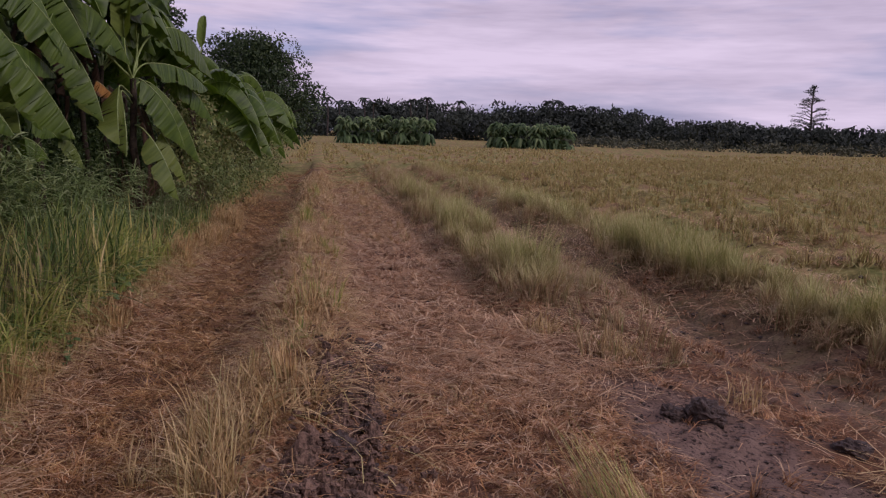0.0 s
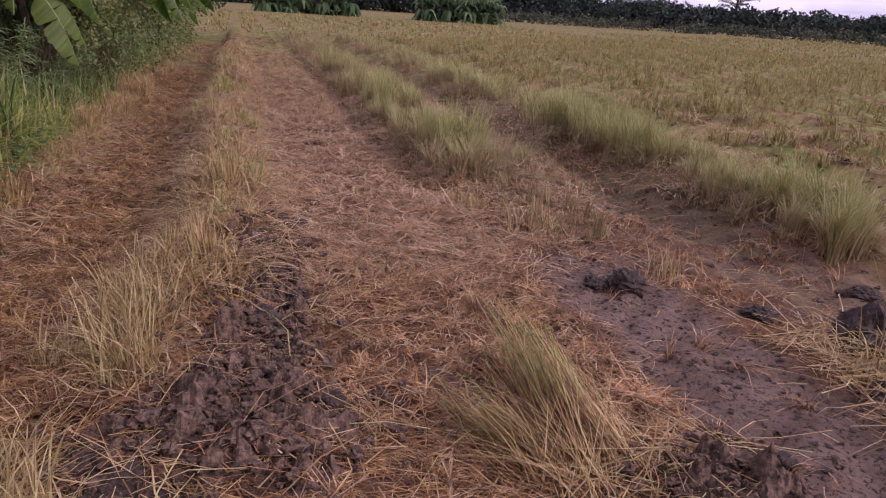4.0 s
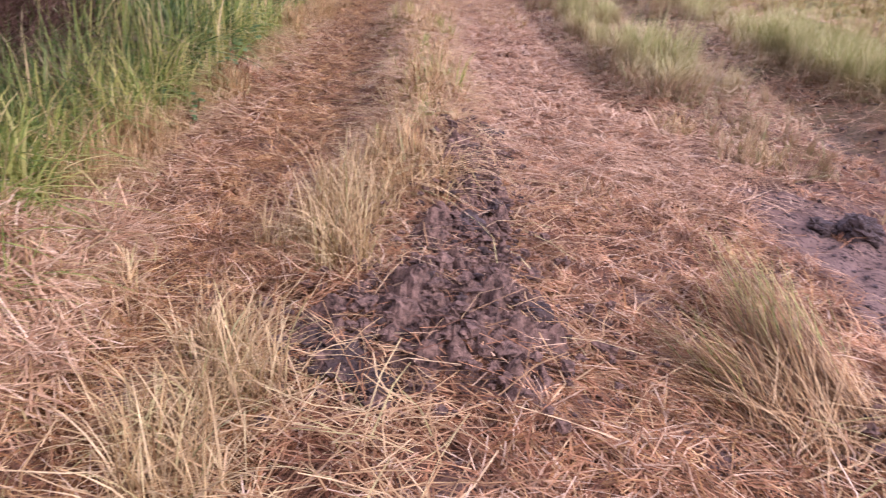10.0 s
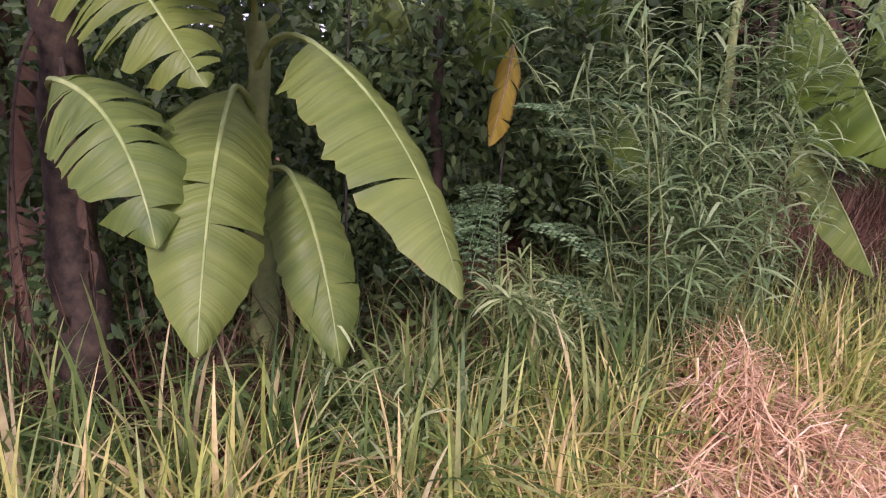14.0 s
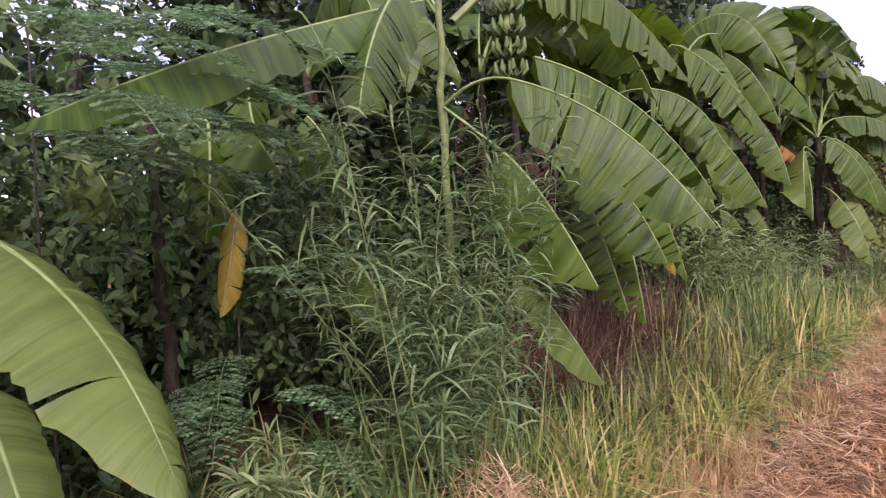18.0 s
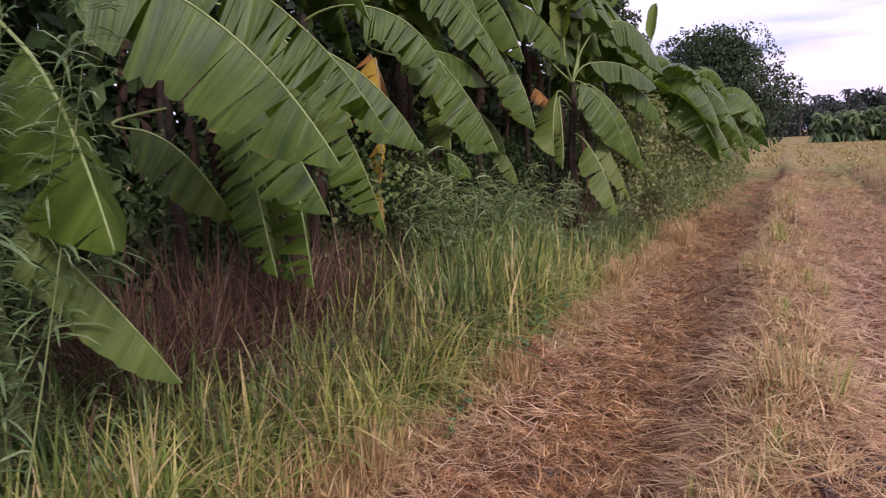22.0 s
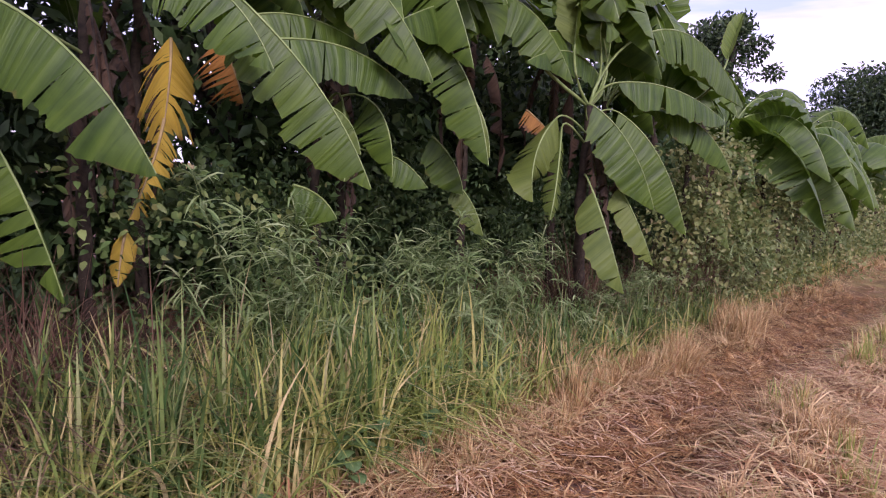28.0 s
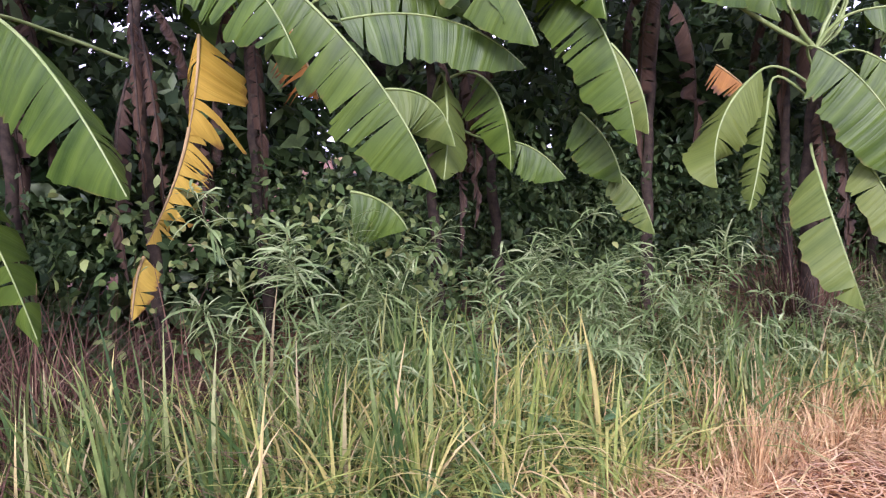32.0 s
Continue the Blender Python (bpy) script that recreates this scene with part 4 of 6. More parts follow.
leaf_at(plant_c, (-1.35, 4.32, 2.14), (-1.1, 4.75, 1.69), (-0.93, 5.03, 0.9), 0.4, tears=16, gap=0.18)
leaf_at(plant_c, (-1.1, 3.96, 1.84), (-0.85, 4.04, 1.5), (-0.7, 4.15, 1.11), 0.36, tears=12, gap=0.14)
leaf_at(plant_c, (-1.5, 4.55, 1.78), (-1.35, 4.56, 1.46), (-1.25, 4.61, 1.06), 0.34, tears=12, gap=0.3)
leaf_at(plant_c, (-1.4, 4.36, 1.8), (-1.1, 4.1, 1.36), (-0.85, 3.93, 0.85), 0.28, tears=12, gap=0.3)
leaf_at(plant_c, (-1.5, 3.78, 1.55), (-1.3, 3.89, 1.42), (-1.2, 4.07, 1.09), 0.28, tears=3)

plant_d = bare_plant(-1.8, 5.5, 2.2, 0.036, "banana plant with wilted yellow and orange leaves", 4)
leaf_at(plant_d, (-1.4, 5.0, 2.05), (-1.05, 5.17, 1.79), (-0.82, 5.34, 1.38), 0.38, tears=11, gap=0.08)
leaf_at(plant_d, (-1.7, 6.2, 2.12), (-1.64, 6.24, 1.97), (-1.6, 6.28, 1.78), 0.24, tears=15, ragged=0.9, sag=0.9, mat=LEAF_ORANGE, rib=RIB_DRY, gap=0.6)
leaf_at(plant_d, (-1.3, 6.02, 2.28), (-1.0, 6.32, 1.83), (-0.79, 6.49, 1.34), 0.4, tears=10, gap=0.07)
leaf_at(plant_d, (-1.45, 5.65, 2.37), (-1.15, 5.85, 2.23), (-0.95, 5.99, 1.88), 0.36, tears=10, gap=0.12)
leaf_at(plant_d, (-1.35, 5.7, 2.02), (-1.31, 5.67, 1.83), (-1.26, 5.61, 1.6), 0.34, tears=10, gap=0.75, ragged=1.0, sag=0.9, mat=LEAF_YELLOW, rib=RIB_DRY)
leaf_at(plant_d, (-1.27, 5.62, 1.64), (-1.24, 5.54, 1.42), (-1.2, 5.41, 1.18), 0.15, tears=15, gap=0.9, ragged=1.0, sag=0.9, mat=LEAF_YELLOW, rib=RIB_DRY, label="shredded lower end of the yellow leaf")
leaf_at(plant_d, (-1.2, 5.4, 1.14), (-1.16, 5.36, 1.05), (-1.14, 5.33, 0.9), 0.13, tears=5, gap=0.3, mat=LEAF_YELLOW, rib=RIB_DRY)
leaf_at(plant_d, (-1.2, 4.25, 2.13), (-0.9, 4.42, 1.78), (-0.8, 4.54, 1.52), 0.36, tears=12, gap=0.14)
leaf_at(plant_d, (-1.2, 4.45, 1.71), (-1.0, 4.31, 1.22), (-0.9, 4.25, 0.73), 0.3, tears=14, gap=0.35)

plant_e = bare_plant(-1.8, 7.0, 2.2, 0.036, "banana plant with broad arching leaves among vines")
leaf_at(plant_e, (-1.45, 6.59, 2.81), (-1.15, 6.92, 2.45), (-0.9, 7.09, 1.96), 0.42, tears=12, gap=0.06)
leaf_at(plant_e, (-1.5, 6.38, 2.14), (-1.3, 6.84, 2.13), (-1.15, 7.2, 1.89), 0.34, tears=5, gap=0.05)
leaf_at(plant_e, (-1.7, 6.36, 2.28), (-1.55, 6.66, 2.32), (-1.45, 7.02, 2.22), 0.3, tears=3)
leaf_at(plant_e, (-1.35, 7.5, 2.43), (-1.05, 7.61, 2.05), (-0.89, 7.67, 1.49), 0.36, tears=10, gap=0.08)
leaf_at(plant_e, (-1.25, 7.82, 2.05), (-1.1, 7.88, 1.82), (-1.05, 7.9, 1.55), 0.26, tears=4, mat=LEAF_YOUNG)
leaf_at(plant_e, (-1.5, 7.13, 1.9), (-1.35, 7.18, 1.72), (-1.3, 7.19, 1.39), 0.3, tears=9, gap=0.2)
leaf_at(plant_e, (-1.5, 6.93, 1.86), (-1.4, 6.88, 1.61), (-1.35, 6.82, 1.36), 0.28, tears=5, gap=0.1, mat=LEAF_YOUNG)
leaf_at(plant_e, (-1.5, 7.29, 1.55), (-1.4, 7.43, 1.49), (-1.3, 7.55, 1.33), 0.24, tears=3)
leaf_at(plant_e, (-1.5, 7.81, 1.7), (-1.35, 7.89, 1.51), (-1.3, 7.95, 1.28), 0.3, tears=2)
leaf_at(plant_e, (-1.4, 7.98, 1.37), (-1.3, 8.07, 1.21), (-1.25, 8.15, 0.98), 0.2, tears=4, mat=LEAF_YOUNG)
leaf_at(plant_e, (-1.3, 6.5, 1.8), (-1.25, 6.72, 1.74), (-1.2, 6.81, 1.52), 0.3, tears=8, gap=0.15, mat=LEAF_YOUNG)
leaf_at(plant_e, (-1.1, 6.23, 1.35), (-1.05, 6.37, 1.29), (-1.0, 6.45, 1.17), 0.26, tears=3)
leaf_at(plant_e, (-1.5, 7.38, 3.06), (-1.4, 7.83, 3.04), (-1.3, 8.31, 2.85), 0.4, tears=5)

plant_f = bare_plant(-0.95, 9.12, 1.95, 0.055, "banana plant with a full crown at the field edge", 4)
leaf_at(plant_f, (-1.4, 7.94, 2.73), (-1.1, 8.38, 2.66), (-0.85, 8.67, 2.14), 0.42, tears=6, gap=0.06)
leaf_at(plant_f, (-1.1, 8.55, 2.52), (-1.0, 9.01, 2.57), (-0.95, 9.53, 2.45), 0.26, tears=2)
leaf_at(plant_f, (-1.0, 8.71, 1.9), (-0.92, 8.3, 1.61), (-0.9, 8.26, 1.25), 0.34, tears=6, gap=0.1, mat=LEAF_YOUNG)
leaf_at(plant_f, (-1.0, 8.79, 1.81), (-0.92, 8.62, 1.41), (-0.9, 8.51, 1.11), 0.2, tears=14, gap=0.35, mat=LEAF_YOUNG)
leaf_at(plant_f, (-1.2, 8.58, 1.95), (-1.12, 8.62, 1.88), (-1.04, 8.68, 1.78), 0.2, tears=6, mat=LEAF_ORANGE, rib=RIB_DRY, gap=0.3)
leaf_at(plant_f, (-0.8, 8.93, 2.0), (-0.55, 9.1, 1.69), (-0.4, 9.28, 1.21), 0.4, tears=3, gap=0.04)
leaf_at(plant_f, (-0.8, 9.38, 1.99), (-0.5, 9.58, 1.62), (-0.3, 9.76, 0.99), 0.38, tears=3, gap=0.04)
leaf_at(plant_f, (-0.75, 9.63, 2.66), (-0.5, 10.27, 2.69), (-0.3, 11.05, 2.18), 0.44, tears=4, gap=0.04)
leaf_at(plant_f, (-0.8, 9.32, 2.23), (-0.5, 9.86, 2.21), (-0.3, 10.57, 1.99), 0.34, tears=4, gap=0.04)
leaf_at(plant_f, (-0.7, 9.94, 2.08), (-0.45, 10.38, 1.94), (-0.25, 10.68, 1.54), 0.36, tears=4, gap=0.06)
leaf_at(plant_f, (-0.7, 8.8, 1.34), (-0.5, 8.7, 1.01), (-0.4, 8.81, 0.59), 0.3, tears=4, gap=0.1, mat=LEAF_YOUNG)
leaf_at(plant_f, (-0.65, 9.16, 1.38), (-0.5, 9.21, 1.1), (-0.4, 9.34, 0.76), 0.24, tears=5, gap=0.1, mat=LEAF_YOUNG)
leaf_at(plant_f, (-0.95, 8.83, 2.46), (-0.95, 8.86, 2.9), (-0.95, 8.89, 3.34), 0.3, tears=0, fold=1.0, sag=0.0, face=None, mat=LEAF_YOUNG)
leaf_at(plant_f, (-0.9, 9.18, 2.47), (-0.85, 9.1, 2.7), (-0.8, 9.36, 2.55), 0.26, tears=2)
leaf_at(plant_f, (-0.95, 9.37, 2.48), (-0.95, 9.32, 2.98), (-0.9, 9.78, 3.31), 0.3, tears=3)

leaf_at(plant_e, (-1.5, 8.54, 2.8), (-1.3, 7.73, 2.6), (-1.15, 7.01, 2.31), 0.4, tears=6, gap=0.06)
leaf_at(plant_f, (-1.0, 9.4, 2.28), (-1.0, 8.86, 2.42), (-1.0, 8.22, 2.25), 0.3, tears=2)
leaf_at(plant_f, (-0.95, 9.4, 2.4), (-0.9, 9.37, 2.8), (-0.85, 9.25, 3.1), 0.26, tears=3, face=FIELDWARD)

plant_g = bare_plant(-0.8, 11.1, 2.2, 0.036, "banana plant with an upright unopened leaf")
leaf_at(plant_g, (-0.4, 10.77, 2.59), (-0.4, 10.94, 2.83), (-0.4, 11.14, 3.09), 0.2, tears=0, fold=1.1, sag=0.0, face=None, mat=LEAF_YOUNG)
leaf_at(plant_g, (-0.9, 8.73, 2.73), (-0.8, 9.42, 3.11), (-0.7, 10.24, 3.18), 0.4, tears=2, gap=0.04)
leaf_at(plant_g, (-0.6, 11.35, 1.39), (-0.5, 11.34, 1.1), (-0.42, 11.39, 0.76), 0.22, tears=5, mat=LEAF_YOUNG)
leaf_at(plant_g, (-0.6, 12.03, 1.42), (-0.5, 12.04, 1.11), (-0.42, 12.05, 0.77), 0.2, tears=6, gap=0.2, mat=LEAF_YOUNG)
leaf_at(plant_g, (-0.6, 12.52, 1.43), (-0.5, 12.8, 1.07), (-0.42, 13.11, 0.61), 0.26, tears=5)
leaf_at(plant_g, (-0.6, 12.13, 2.18), (-0.5, 13.15, 2.29), (-0.42, 13.97, 2.03), 0.34, tears=4)
leaf_at(plant_g, (-0.6, 13.07, 1.95), (-0.5, 13.52, 1.63), (-0.42, 13.91, 1.14), 0.32, tears=4)


plant_b_fruit = part("fruit_stalk", mesh_of("fruit_stalk", *tube(world_of([-1.4, -1.32, -1.3, -1.3], [3.2, 3.45, 3.56, 3.58], [2.5, 2.72, 2.6, 2.1]) - np.array(plant_b.location), [0.025, 0.022, 0.02, 0.015], 7), STEM), plant_b, "arched green fruit stalk")
for tier in range(4):
    for k in range(9):
        a = k * 2 * np.pi / 9 + tier * 0.3
        out = np.array([math.cos(a), math.sin(a), 0])
        c = world_of(-1.3, 3.57, 2.58 - 0.12 * tier) - np.array(plant_b.location)
        pts = [c + out * 0.02, c + out * 0.06 + [0, 0, 0.01], c + out * 0.085 + [0, 0, 0.05], c + out * 0.09 + [0, 0, 0.1]]
        part("banana", mesh_of("banana", *tube(pts, [0.009, 0.017, 0.018, 0.006], 7), FRUIT), plant_b_fruit)

# the rest of the row and the shaded second row behind it
for v, u, tall, count in ((-1.9, -0.9, 1.8, 6), (-0.95, 12.6, 1.8, 9), (-0.7, 13.6, 1.6, 9), (-0.95, 15.0, 1.8, 9), (-0.65, 16.6, 1.6, 9), (-0.8, 18.2, 1.7, 9), (-0.6, 20.0, 1.6, 9), (-0.7, 22.0, 1.7, 9), (-0.5, 24.2, 1.6, 9)):
    banana_plant(v, u, tall, count, aim=50, spread=100, long=(0.8, 1.7), rise=(-0.3, 1.1))
for v, u, tall, count in ((-2.9, 0.3, 2.2, 7), (-3.0, 3.6, 2.5, 8), (-2.5, 4.9, 2.5, 9), (-2.6, 6.2, 2.5, 9), (-2.4, 7.8, 2.5, 9), (-1.9, 8.7, 2.7, 10), (-1.8, 10.1, 2.65, 12), (-1.9, 11.4, 2.2, 10), (-2.3, 13.9, 2.4, 8), (-2.0, 16.5, 2.3, 7)):
    banana_plant(v, u, tall, count, aim=50, spread=80, label="shaded banana plant with torn leaves deep in the row", long=(1.1, 1.7), dry=3, rise=(0.2, 1.0))


# ---- undergrowth ----
def clump_points(n, v0, v1, u0, u1, z0, z1, clumps, r):
    cv, cu, cz = rng.uniform(v0, v1, clumps), rng.uniform(u0, u1, clumps), rng.uniform(z0, z1, clumps)
    k = rng.integers(0, clumps, n)
    d = unit(rng.normal(0, 1, (n, 3))) * (r * rng.uniform(0.1, 1.0, n) ** 0.5)[:, None]
    p = world_of(cv[k] + d[:, 0], cu[k] + d[:, 1], 0.0)
    p[:, 2] = np.maximum(0.03, cz[k] + d[:, 2])
    return p


def build_undergrowth():
    heap = Heap()
    for n, v0, v1, u0, u1, z0, z1, c, r, size in ((17000, -2.8, -1.75, -1.5, 3.4, 0.1, 1.9, 130, 0.32, 0.045), (13000, -2.9, -1.6, 3.0, 12.0, 0.1, 1.4, 130, 0.36, 0.036), (21000, -4.4, -3.1, -4.0, 14.0, 0.1, 2.8, 230, 0.6, 0.13), (9000, -3.2, -1.4, 12.0, 26.0, 0.1, 1.8, 110, 0.5, 0.13), (9000, -6.5, -4.6, -6.0, 15.0, 0.2, 1.7, 120, 0.8, 0.24), (9000, -5.0, -2.8, 10.5, 22.0, 0.3, 3.0, 110, 0.7, 0.2)):
        p = clump_points(n, v0, v1, u0, u1, z0, z1, c, r)
        heap.add(*(broad_leaves if size < 0.12 else leaves)(rng, p, rng.normal(0, 1, p.shape) + [0.3, 0, -0.4], (size, size * 2), (size * 0.5, size * 0.9)))
    stuff("undergrowth", heap.mesh("undergrowth", WEED), "dense dark shrubs and saplings filling the shade behind banana stems", "shrubs")
    heap = Heap()
    pale = Heap()
    for n, v0, v1, u0, u1, z0, z1, c, r in ((7000, -1.0, -0.25, 10.6, 15.5, 0.2, 1.6, 80, 0.3), (3400, -0.95, -0.45, 10.4, 12.4, 0.2, 1.9, 44, 0.24), (6000, -0.75, 0.05, 15.0, 26.0, 0.1, 1.3, 90, 0.38)):
        p = clump_points(n, v0, v1, u0, u1, z0, z1, c, r)
        pale.add(*broad_leaves(rng, p, rng.normal(0, 1.0, p.shape) + [0.4, -0.1, -0.4], (0.03, 0.08), (0.022, 0.055)))
    stuff("pale_vine_leaves", pale.mesh("pale_vine_leaves", VINE_PALE), "pale yellow-green creeper hanging over dead stalks", "vine")
    for n, v0, v1, u0, u1, z0, z1, c, r in ((1500, -1.6, -1.15, 5.2, 6.9, 0.3, 1.4, 34, 0.24), (700, -1.6, -1.1, 6.6, 8.4, 0.1, 0.8, 26, 0.3), (900, -1.5, -1.1, 3.2, 4.8, 0.05, 0.4, 20, 0.22), (700, -0.9, -0.45, 6.4, 9.5, 0.05, 0.35, 26, 0.16)):
        p = clump_points(n, v0, v1, u0, u1, z0, z1, c, r)
        heap.add(*broad_leaves(rng, p, rng.normal(0, 1.0, p.shape) + [0.4, -0.1, -0.4], (0.025, 0.065), (0.018, 0.045)))
    stuff("vine_leaves", heap.mesh("vine_leaves", VINE), "climbing vine with small broad leaves over dead stalks", "vine")
    heap = Heap()
    for n, v0, v1, u0, u1, h in ((3800, -1.7, -1.05, 3.4, 5.2, (0.4, 1.15)), (600, -1.5, -1.05, 4.1, 5.5, (0.4, 1.1)), (900, -1.8, -1.3, 4.8, 6.0, (0.3, 0.9)), (600, -1.15, -0.85, 8.9, 9.4, (0.4, 1.2)), (600, -1.9, -1.5, -0.4, 1.2, (0.3, 0.8)), (800, -1.0, -0.6, 10.2, 12.0, (0.4, 1.2))):
        v, u = strip(n, v0, v1, u0, u1, 0.6, 14)
        heap.add(*blades(rng, on_ground(v, u), h, (0.1, 1.3), (0.004, 0.014), segs=6, droop=0.9))
    stuff("dead_stalks", heap.mesh("dead_stalks", DEAD), "tangle of brown dead leaf stalks hanging round banana stems", "dead leaves")


def build_bank_weeds():
    heap = Heap()
    for n, v0, v1, u0, u1, z0, z1, k, r in ((5200, -1.25, -0.55, 6.2, 11.5, 0.05, 0.5, 90, 0.2), (5200, -1.3, -0.2, 11.0, 20.0, 0.1, 1.0, 110, 0.3), (2600, -1.2, -0.2, 20.0, 27.0, 0.1, 1.1, 50, 0.4), (1800, -1.5, -0.8, 0.8, 3.4, 0.05, 0.5, 40, 0.2), (1500, -1.5, -0.9, 3.4, 6.0, 0.05, 0.4, 40, 0.2)):
        p = clump_points(n, v0, v1, u0, u1, z0, z1, k, r)
        heap.add(*narrow_leaves(p, rng.normal(0, 1, p.shape) * [1, 1, 0.6] + [0.3, 0, 0.2], (0.07, 0.16)))
    stuff("bank_weeds", heap.mesh("bank_weeds", WEED_PALE), "grey-green leafy weeds covering the bank between grass", "weeds")


VINE = blade_material("vine_leaf", [(0.0, (0.062, 0.117, 0.031)), (0.5, (0.148, 0.226, 0.062)), (0.9, (0.265, 0.328, 0.101)), (1.0, (0.351, 0.351, 0.117))], 0.45, 0.35)
VINE_PALE = blade_material("pale_vine_leaf", [(0.0, (0.112, 0.160, 0.048)), (0.5, (0.232, 0.280, 0.088)), (0.9, (0.352, 0.368, 0.136)), (1.0, (0.400, 0.336, 0.160))], 0.5, 0.35)
DEAD = blade_material("dead_plant_matter", [(0.0, (0.05, 0.026, 0.017)), (0.5, (0.14, 0.075, 0.046)), (0.85, (0.210, 0.126, 0.077)), (1.0, (0.294, 0.210, 0.133))], 0.85, 0.1)
build_undergrowth()


def narrow_bush(v, u, wide, deep, tall, stems, label, mat=None, size=(0.09, 0.19)):
    """An upright weed: thin stems with narrow drooping leaves all the way up."""
    x, y, z = on_ground(v, u)
    bush = thing("weed_bush", x, y, z, label, "bush")
    foliage, wood = Heap(), Heap()
    for i in range(stems):
        a = world_of(rng.normal(0, wide * 0.25), rng.normal(0, deep * 0.25), 0.0)
        b = world_of(rng.normal(0, wide * 0.5), rng.normal(0, deep * 0.5), tall * rng.uniform(0.4, 1.0))
        m = (a + b) / 2 + [rng.normal(0, 0.05), rng.normal(0, 0.05), 0.1]
        s = np.linspace(0, 1, 9)
        c = curve_points(a, m, b, s)
        wood.add(*tube(c, np.linspace(0.004, 0.001, 9), 5))
        n = 88
        k = rng.uniform(0.0, 1.0, n) ** 0.7 * 0.68 + 0.32
        p = curve_points(a, m, b, k)
        d = rng.normal(0, 1, (n, 3)) * [1, 1, 0.35] + [0, 0, 0.25]
        foliage.add(*narrow_leaves(p, d, size))
    part("branchwork", wood.mesh("branchwork", STEM), bush, "thin woody stems")
    part("foliage", foliage.mesh("foliage", mat or WEED_PALE), bush)
    return bush


def narrow_leaves(p, d, size):
    """Long thin leaves in three pieces, bending down at the tip."""
    n = len(p)
    d = unit(d)
    l, w = rng.uniform(*size, n)[:, None], rng.uniform(0.007, 0.015, n)[:, None]
    side = unit(np.cross(d, [[0, 0, 1.0]]) + rng.normal(0, 0.3, (n, 3))) * w * 0.5
    down = np.array([[0, 0, 1.0]])
    q = [(p, 0.3), (p + d * l * 0.4, 1.0), (p + d * l * 0.75 - down * l * 0.1, 0.8), (p + d * l - down * l * 0.28, 0.1)]
    v = np.stack([c + sgn * side * k for c, k in q for sgn in (-1, 1)], 1).reshape(-1, 3)
    f = (np.arange(n)[:, None, None] * 8 + np.array([[0, 1, 3, 2], [2, 3, 5, 4], [4, 5, 7, 6]])).reshape(-1, 4)
    return v, f


build_bank_weeds()
narrow_bush(-0.9, 2.4, 0.5, 0.68, 2.05, 38, "tall grey-green weed bush with narrow drooping leaves", BUSH)
narrow_bush(-1.1, 2.0, 0.3, 0.5, 0.7, 8, "grey-green weed bush with narrow leaves below banana leaves")
narrow_bush(-0.95, 7.5, 0.5, 1.3, 1.0, 26, "grey-green weed bush with narrow leaves among grass")
narrow_bush(-1.05, 6.3, 0.4, 0.9, 1.35, 18, "slender weed bush with narrow leaves beside a wilted leaf")
narrow_bush(-0.8, 9.9, 0.4, 1.6, 0.7, 30, "low grey-green weed bush with narrow leaves", size=(0.05, 0.1))


def feather_shrub(v, u, tall, fronds, reach, label, low=0.3):
    """A sapling whose leaves are feathers of many tiny leaflets."""
    x, y, z = on_ground(v, u)
    shrub = thing("feather_leaved_sapling", x, y, z, label, "sapling")
    part("trunk", mesh_of("trunk", *tube([(0, 0, -0.05), (0.04, 0, tall * 0.5), (0.0, 0.05, tall)], [0.006, 0.005, 0.003], 8), BARK), shrub)
    for i in range(fronds):
        k = rng.uniform(low, 1.0)
        a = radians(rng.uniform(-80, 80)) + TURN
        out = np.array([math.cos(a), math.sin(a), rng.uniform(-0.05, 0.25)])
        foot = np.array([0, 0, tall * k]) + out * rng.uniform(0.1, reach)
        heap = Heap()
        axis = np.linspace(0, 0.34, 10)
        for s in axis:
            c = foot + out * s - [0, 0, 1.2 * s * s]
            for sgn in (-1, 1):
                d = unit(out * 0.5 + sgn * np.cross(out, [0, 0, 1]))
                t = np.linspace(0.1, 1, 11)[:, None]
                rib = c + d * t * 0.13 * (1 - s * 1.2) - np.array([0, 0, 0.02]) * t * t
                for e in (-1, 1):
                    w = unit(d * 0.35 + e * np.cross(d, [0, 0, 1]))
                    heap.add(*leaves(rng, rib, np.repeat(w[None], len(rib), 0), (0.02, 0.027), (0.007, 0.010), 0.05))
        heap.add(*tube(foot + out * np.linspace(-0.15, 0.35, 6)[:, None] - np.array([0, 0, 1.2]) * (np.linspace(-0.15, 0.35, 6) ** 2)[:, None], np.full(6, 0.002), 4))
        part("frond", heap.mesh("frond", FEATHER), shrub)
    return shrub


FEATHER = blade_material("feather_leaflet", [(0.0, (0.1, 0.19, 0.08)), (0.6, (0.19, 0.32, 0.14)), (1.0, (0.28, 0.42, 0.2))], 0.5, 0.4)
feather_shrub(-1.75, 1.2, 2.1, 40, 0.95, "sapling with feathery grey-green leaves among banana leaves", 0.78)
feather_shrub(-1.75, 1.95, 1.3, 12, 0.5, "low feathery-leaved sapling in the shade")


